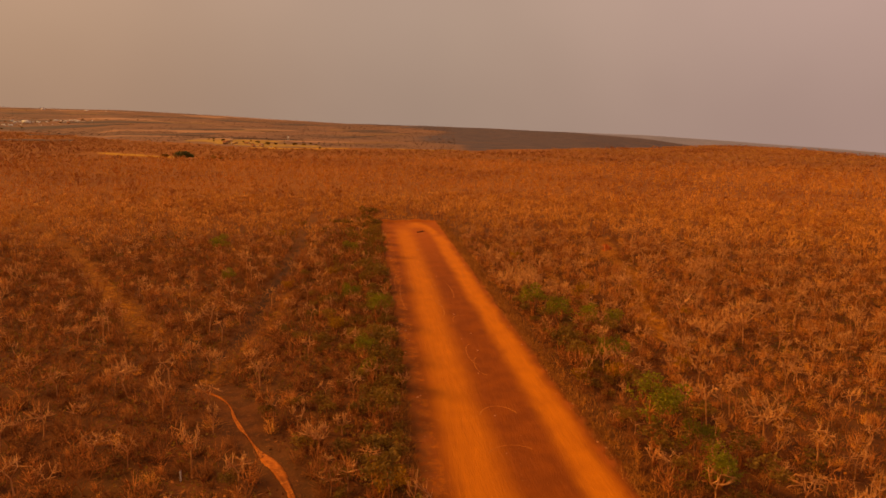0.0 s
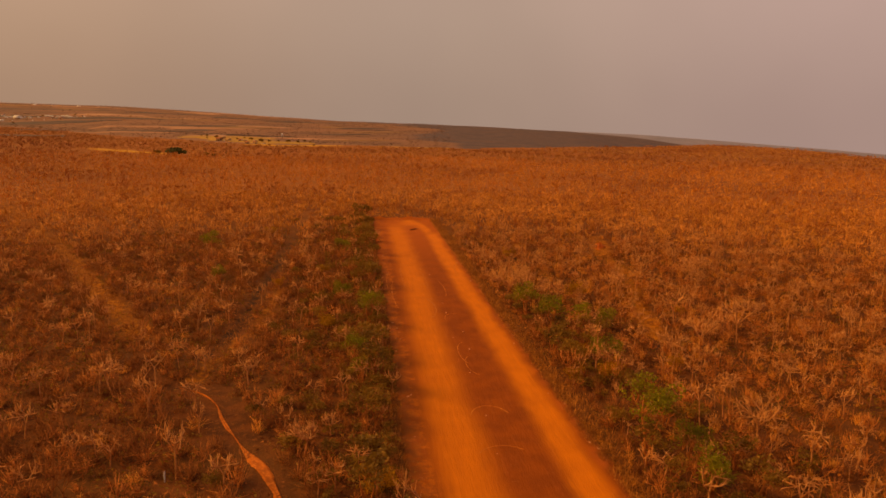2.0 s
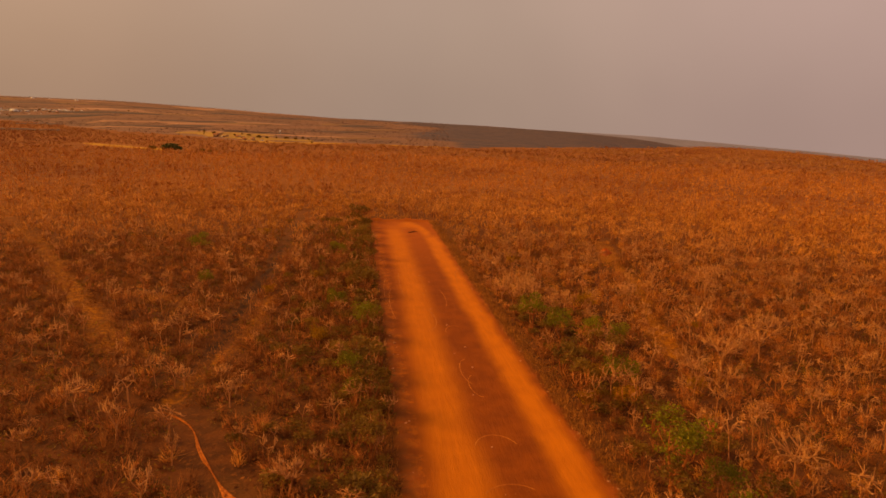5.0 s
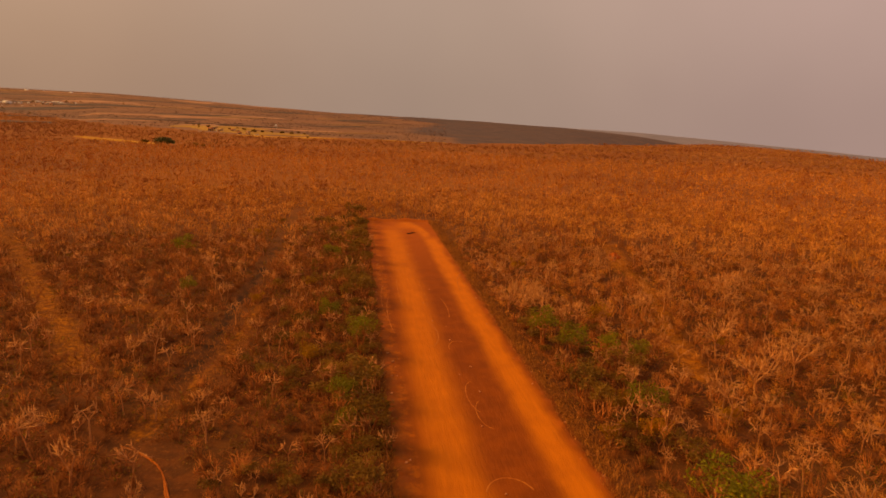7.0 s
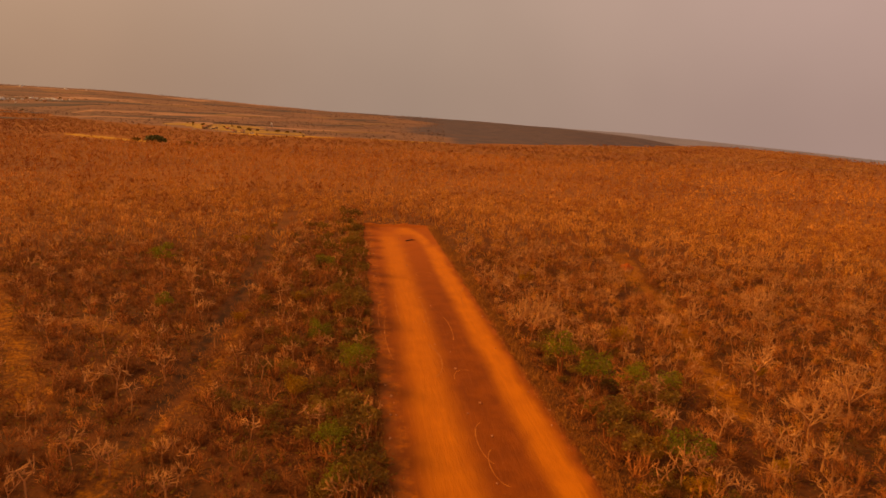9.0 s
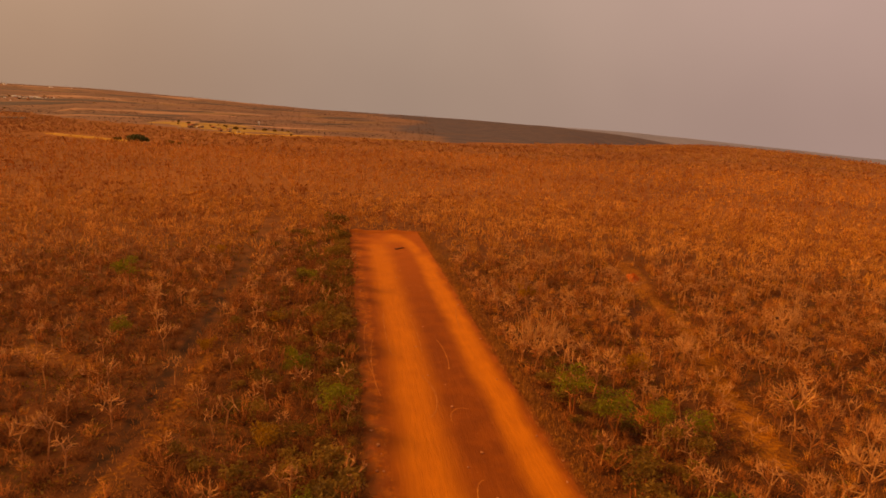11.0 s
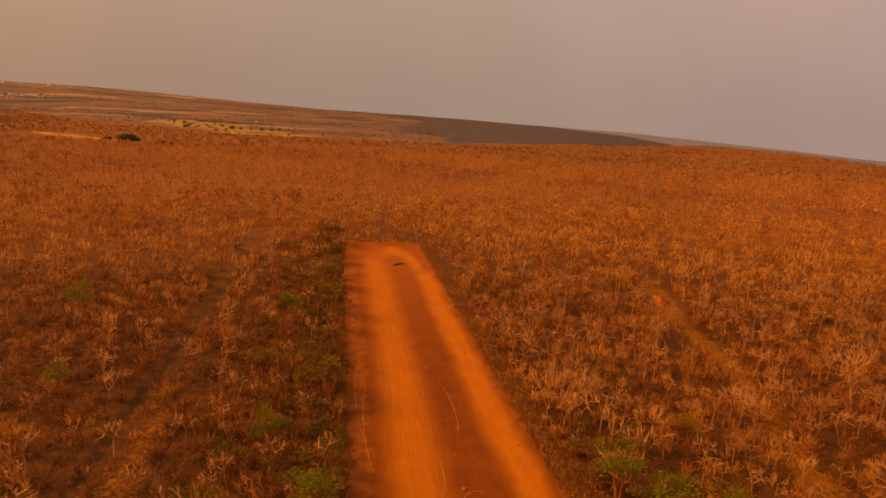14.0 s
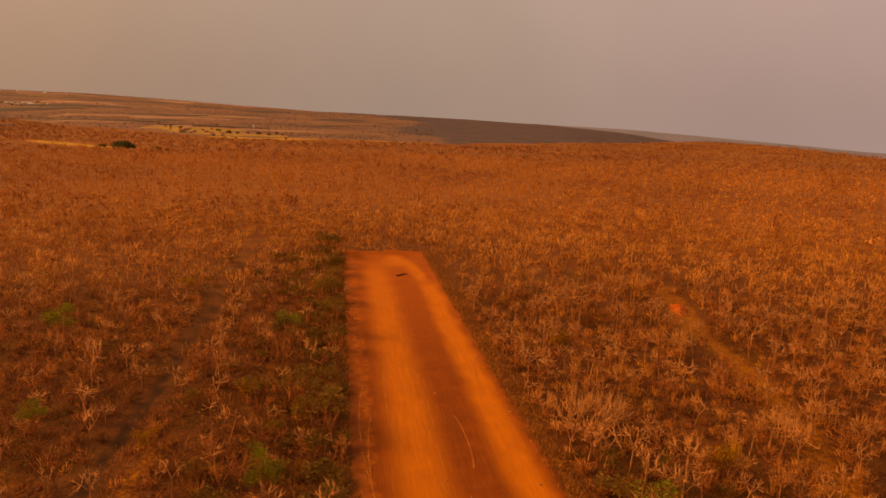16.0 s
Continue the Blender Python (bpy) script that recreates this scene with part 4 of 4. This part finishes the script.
n = 11000
gx, gy = 13.5 + np.abs(rng.normal(0, 1.0, n)), rng.uniform(20, 120, n)
tagged(new("verge_grass", mesh_of("verge_grass", *grass(gx, gy, rng.uniform(0.15, 0.55, n)), (GRASS,))), "dry reddish grass along the road verge", "grass", kind="stuff")
n = 7000
gx, gy = 2.8 - np.abs(rng.normal(0, 0.7, n)), rng.uniform(20, 120, n)
tagged(new("verge_grass", mesh_of("verge_grass", *grass(gx, gy, rng.uniform(0.15, 0.45, n)), (GRASS,))), "sparse dry grass under roadside bushes", "grass", kind="stuff")
line = np.concatenate([c for c, _ in TRAILS[1:4]])
pick = line[rng.integers(0, len(line), 9000)] + rng.normal(0, 1.5, (9000, 2))
tagged(new("trail_grass", mesh_of("trail_grass", *grass(pick[:, 0], pick[:, 1], rng.uniform(0.12, 0.42, len(pick))), (GRASS,))), "yellowed dry grass along overgrown tracks", "grass", kind="stuff")

# ---- on the road ----
def ribbon(points, width):
    """A thin raised ridge of dust along a line."""
    p = np.array(points, float)
    d = np.gradient(p, axis=0)
    d /= np.hypot(*d.T)[:, None] + 1e-9
    nrm = np.stack([d[:, 1], -d[:, 0]], 1)
    w = width * (0.6 + 0.5 * np.sin(np.arange(len(p)) * 0.9) ** 2)[:, None] / 2
    rows = []
    for side_, dz in ((-1, -0.012), (0, 0.0), (1, -0.012)):
        q = p + nrm * w * side_
        rut = -0.035 * (np.exp(-((q[:, 0] - 5.8) / 0.9) ** 2) + np.exp(-((q[:, 0] - 11.6) / 0.8) ** 2))
        rows.append(np.c_[q, 0.052 + rut + dz])
    V = np.stack(rows, 1).reshape(-1, 3)
    i = (np.arange(len(p) - 1)[:, None] * 3 + np.arange(2)[None]).ravel()
    return V, np.concatenate([np.stack([i, i + 1, i + 4], 1), np.stack([i, i + 4, i + 3], 1)])


def arc(cx, cy, rx, ry, a0, a1, n=30):
    a = np.radians(np.linspace(a0, a1, n))
    return np.stack([cx + rx * np.cos(a), cy + ry * np.sin(a)], 1)


MARKS = [arc(6.8, 60.6, 1.0, 3.2, -80, 70), arc(6.6, 60.8, 1.25, 3.6, -70, 60), arc(9.2, 57.0, 0.9, 1.6, 60, 190), arc(9.4, 87.0, 0.95, 1.2, 0, 330), arc(6.9, 80.8, 1.2, 1.2, 200, 330), arc(8.9, 48.0, 0.7, 2.4, 90, 250),
         arc(9.2, 68.0, 0.5, 3.6, -60, 60), arc(8.5, 36.5, 1.3, 1.8, 20, 160), arc(9.2, 45.5, 0.8, 2.0, 120, 260), arc(4.3, 70.0, 0.9, 7.0, 120, 235), arc(4.8, 66.0, 1.0, 7.0, 130, 230), arc(13.6, 72.5, 1.6, 9.0, 100, 170),
         arc(7.6, 72.0, 0.4, 5.0, -50, 60), arc(5.6, 73.0, 0.3, 6.0, 110, 240), arc(8.3, 31.5, 1.6, 1.6, 40, 150)]
for m in MARKS:
    tagged(new("tyre_mark", mesh_of("tyre_mark", *ribbon(m, rng.uniform(0.06, 0.11)), (TYRE_MARK,))), "curved pale tyre scuff in the road dust", "tyre mark", "tyre marks on the road")


def pebble(size):
    bm = bmesh.new()
    bmesh.ops.create_icosphere(bm, subdivisions=1, radius=size)
    for v in bm.verts:
        v.co *= rng.uniform(0.75, 1.2)
        v.co.z = v.co.z * 0.6 + size * 0.4
    me = bpy.data.meshes.new("stone")
    bm.to_mesh(me)
    bm.free()
    me.materials.append(STONE)
    return me


STONES = [pebble(s) for s in (0.05, 0.07, 0.1)]
for _ in range(70):
    px = rng.choice((rng.normal(8.6, 0.8), rng.normal(3.4, 0.5), rng.normal(13.5, 0.4)))
    ob = tagged(new("stone", STONES[int(rng.integers(0, 3))]), "small pale stone lying on the dirt road", "stone", "stones on the road")
    ob.matrix_basis = pose(px, rng.uniform(26, 112), 0.03, 0, 0, rng.uniform(0, 360))

log = tagged(new("fallen_branch"), "dark charred forked branch lying on the road", "branch")
log.matrix_basis = pose(9.6, 107.1, 0.06, 0, 0, 28) @ Matrix.Diagonal((0.85, 0.85, 0.6, 1))
part("stem", tube([(np.array((-0.95, -0.05, 0.02)), np.array((0.0, 0.06, 0.10)), 0.11, 0.14), (np.array((0.0, 0.06, 0.10)), np.array((1.0, 0.02, 0.12)), 0.14, 0.05)], 6), CHARRED, log)
part("fork", tube([(np.array((0.05, 0.05, 0.10)), np.array((0.75, 0.35, 0.28)), 0.07, 0.03), (np.array((-0.4, 0.0, 0.06)), np.array((-0.85, 0.3, 0.2)), 0.06, 0.02)], 5), CHARRED, log)

heap = tagged(new("earth_mound"), "small heap of bare orange earth in the scrub", "earth mound")
a, f = np.meshgrid(np.linspace(0, 2 * np.pi, 28, endpoint=False), np.linspace(0, 1, 9))
wob = 1 + 0.18 * np.sin(3 * a + 1) + 0.1 * np.sin(7 * a)
mz = 1.0 * (1 - f * f) * (1 - 0.3 * f) * (1 + 0.25 * np.sin(4 * a + 6 * f)) - 0.2 * (f == 1)
mv = np.stack([1.8 * f * wob * np.cos(a), 1.6 * f * wob * np.sin(a), mz], -1).reshape(-1, 3)
k, c = np.meshgrid(np.arange(8) * 28, np.arange(28), indexing="ij")
q = np.stack([k + c, k + (c + 1) % 28, k + 28 + (c + 1) % 28, k + 28 + c], -1).reshape(-1, 4)
part("earth", mesh_of("earth", mv, np.concatenate([q[:, [0, 2, 1]], q[:, [0, 3, 2]]]), (RED_EARTH,), smooth=True), RED_EARTH, heap)
heap.matrix_basis = pose(37.2, 92.6, float(height(37.2, 92.6)), 0, 0, -20) @ Matrix.Diagonal((0.5, 1.2, 0.6, 1))
for n in range(5):
    ob = part("clod", STONES[n % 3], None, heap)
    ob.matrix_basis = pose(*((-1.9, 1.5, 0.6, -0.7, 2.2)[n], (-1.3, -1.4, -1.8, 1.5, 0.2)[n], 0.1), 0, 0, 50 * n)

stake = tagged(new("marker_post"), "thin white marker post standing in the scrub", "post")
stake.matrix_basis = pose(-9.6, 31.3, float(height(-9.6, 31.3)), 1, 2, 0)
part("shaft", tube([(np.array((0, 0, -0.2)), np.array((0, 0, 0.62)), 0.045, 0.04)], 8), WHITE_PAINT, stake)
part("cap", tube([(np.array((0, 0, 0.62)), np.array((0, 0, 0.70)), 0.05, 0.02)], 8), STONE, stake)


# ---- houses far off ----
def box(w, d, h, z=0.0, x=0.0, y=0.0):
    v = np.array([(sx * w / 2 + x, sy * d / 2 + y, z + sz * h) for sz in (0, 1) for sx, sy in ((-1, -1), (1, -1), (1, 1), (-1, 1))])
    t = np.array([(0, 2, 1), (0, 3, 2), (4, 5, 6), (4, 6, 7), (0, 1, 5), (0, 5, 4), (1, 2, 6), (1, 6, 5), (2, 3, 7), (2, 7, 6), (3, 0, 4), (3, 4, 7)])
    return v, t


def gable(w, d, z, rise, over=0.4):
    """A pitched roof slab with eaves, 0.18 m thick."""
    a, b, v = w / 2 + over, d / 2 + over, []
    for dz in (0.0, 0.18):
        v += [(-a, -b, z - 0.1 + dz), (a, -b, z - 0.1 + dz), (a, 0, z + rise + dz), (-a, 0, z + rise + dz), (-a, b, z - 0.1 + dz), (a, b, z - 0.1 + dz)]
    q = [(6, 7, 8, 9), (9, 8, 11, 10), (1, 0, 3, 2), (2, 3, 4, 5), (0, 1, 7, 6), (5, 4, 10, 11), (1, 2, 8, 7), (2, 5, 11, 8), (3, 0, 6, 9), (4, 3, 9, 10)]
    return np.array(v), np.array([t for a_, b_, c, d_ in q for t in ((a_, b_, c), (a_, c, d_))])


def gable_wall(w, d, h, rise):
    v, t = box(w, d, h)
    v = np.concatenate([v, [(-w / 2, 0, h + rise), (w / 2, 0, h + rise)]])
    t = np.concatenate([t, [(7, 4, 8), (5, 6, 9), (4, 5, 9), (4, 9, 8), (6, 7, 8), (6, 8, 9)]])
    return v, t


def house(w, d, h, wall, label, group, tiles=None):
    root = tagged(new("house"), label, "house", group)
    part("wall", gable_wall(w, d, h, d * 0.22), wall, root)
    part("roof", gable(w, d, h, d * 0.22), tiles or ROOF_TILE, root)
    part("door", box(0.9, 0.1, 2.1, 0, 0, -d / 2 - 0.02), DARK_OPENING, root)
    for k in (-0.3, 0.3):
        win = part("window", box(1.1, 0.1, 1.0, 1.1, k * w, -d / 2 - 0.02), DARK_OPENING, root)
        part("sill", box(1.3, 0.2, 0.08, 1.0, k * w, -d / 2 - 0.06), WHITE_PAINT, win)
    return root


def settle(kinds, places):
    for n, (px, py, turn, s) in enumerate(places):
        m = pose(px, py, float(height(px, py)) - 0.1, 0, 0, turn) @ Matrix.Diagonal((s, s, s, 1))
        if n < len(kinds):
            kinds[n].matrix_basis = m
        else:
            copy_thing(kinds[n % len(kinds)], m)


FARM = [house(w, d, 2.9, c, "small ochre village house under a dusty roof", "houses of the village", r) for w, d, c, r in ((7, 5.5, OCHRE_WALL, DUSTY_ROOF), (6, 5, OCHRE_WALL, ROOF_TILE), (9, 6, LIMEWASH, DUSTY_ROOF))]
settle(FARM, [(-106 + 3.4 * k + rng.normal(0, 2), 526 - 4.4 * k + rng.normal(0, 9), rng.uniform(-30, 30), rng.uniform(0.42, 0.7)) for k in range(12)])
TOWN = [house(w, d, h, c, "white-walled town house far off on the plain", "houses of the far town", r) for w, d, h, c, r in ((14, 9, 5.5, LIMEWASH, WHITE_PAINT), (20, 11, 6, LIMEWASH, WHITE_PAINT), (10, 9, 7.5, WHITE_PAINT, ROOF_TILE), (12, 9, 5, OCHRE_WALL, ROOF_TILE))]
town = [(*polar(rng.uniform(-30, -21.8), rng.normal(1310, 40)), rng.uniform(-25, 25), rng.uniform(0.3, 0.6)) for _ in range(80)]
town += [(*polar(rng.uniform(-25, -20), rng.uniform(2450, 2800)), rng.uniform(-25, 25), 0.8) for _ in range(8)]
settle(TOWN, town)
tower = tagged(new("water_tower"), "white water tank on a tall stand", "water tower")
px, py = polar(-7.0, 600)
tower.matrix_basis = pose(px, py, float(height(px, py))) @ Matrix.Diagonal((0.6, 0.6, 0.6, 1))
for sx in (-1, 1):
    for sy in (-1, 1):
        part("leg", tube([(np.array((sx, sy, -0.3)), np.array((sx * 0.8, sy * 0.8, 4.2)), 0.12, 0.12)], 6), WHITE_PAINT, tower)
part("tank", tube([(np.array((0, 0, 4.2)), np.array((0, 0, 6.0)), 1.4, 1.4)], 16), WHITE_PAINT, tower)
part("lid", tube([(np.array((0, 0, 6.0)), np.array((0, 0, 6.5)), 1.45, 0)], 16), WHITE_PAINT, tower)

# ---- green trees far off ----
def far_tree(label, leaf, sizes):
    return [leafy("shade_tree", label, "tree", "shade trees far off", t, w, leaf, BARK_BROWN, 900, 0.34, 14) for t, w in sizes]


setting(far_tree("broad dark green shade tree standing in dry scrub", LEAF_DARK, ((4.6, 8.0), (4.0, 5.5))), [(-85.5, 313, 1.0), (-82.2, 314, 0.75)])
places = [(-97, 326, 0.6), (-71, 314, 0.6), (-68, 315, 0.5)]
places += [(-132 + 5.2 * k + rng.normal(0, 3), 556 - 4.4 * k + rng.normal(0, 16), rng.uniform(0.6, 1.15)) for k in range(20)]
places += [(*polar(rng.uniform(-33, -18), rng.uniform(900, 1550)), rng.uniform(0.8, 1.5)) for _ in range(24)]
setting(far_tree("dull olive shade tree far off on the plain", LEAF_OLIVE, ((4.4, 6.5), (3.8, 5.0), (3.4, 4.5))), places)
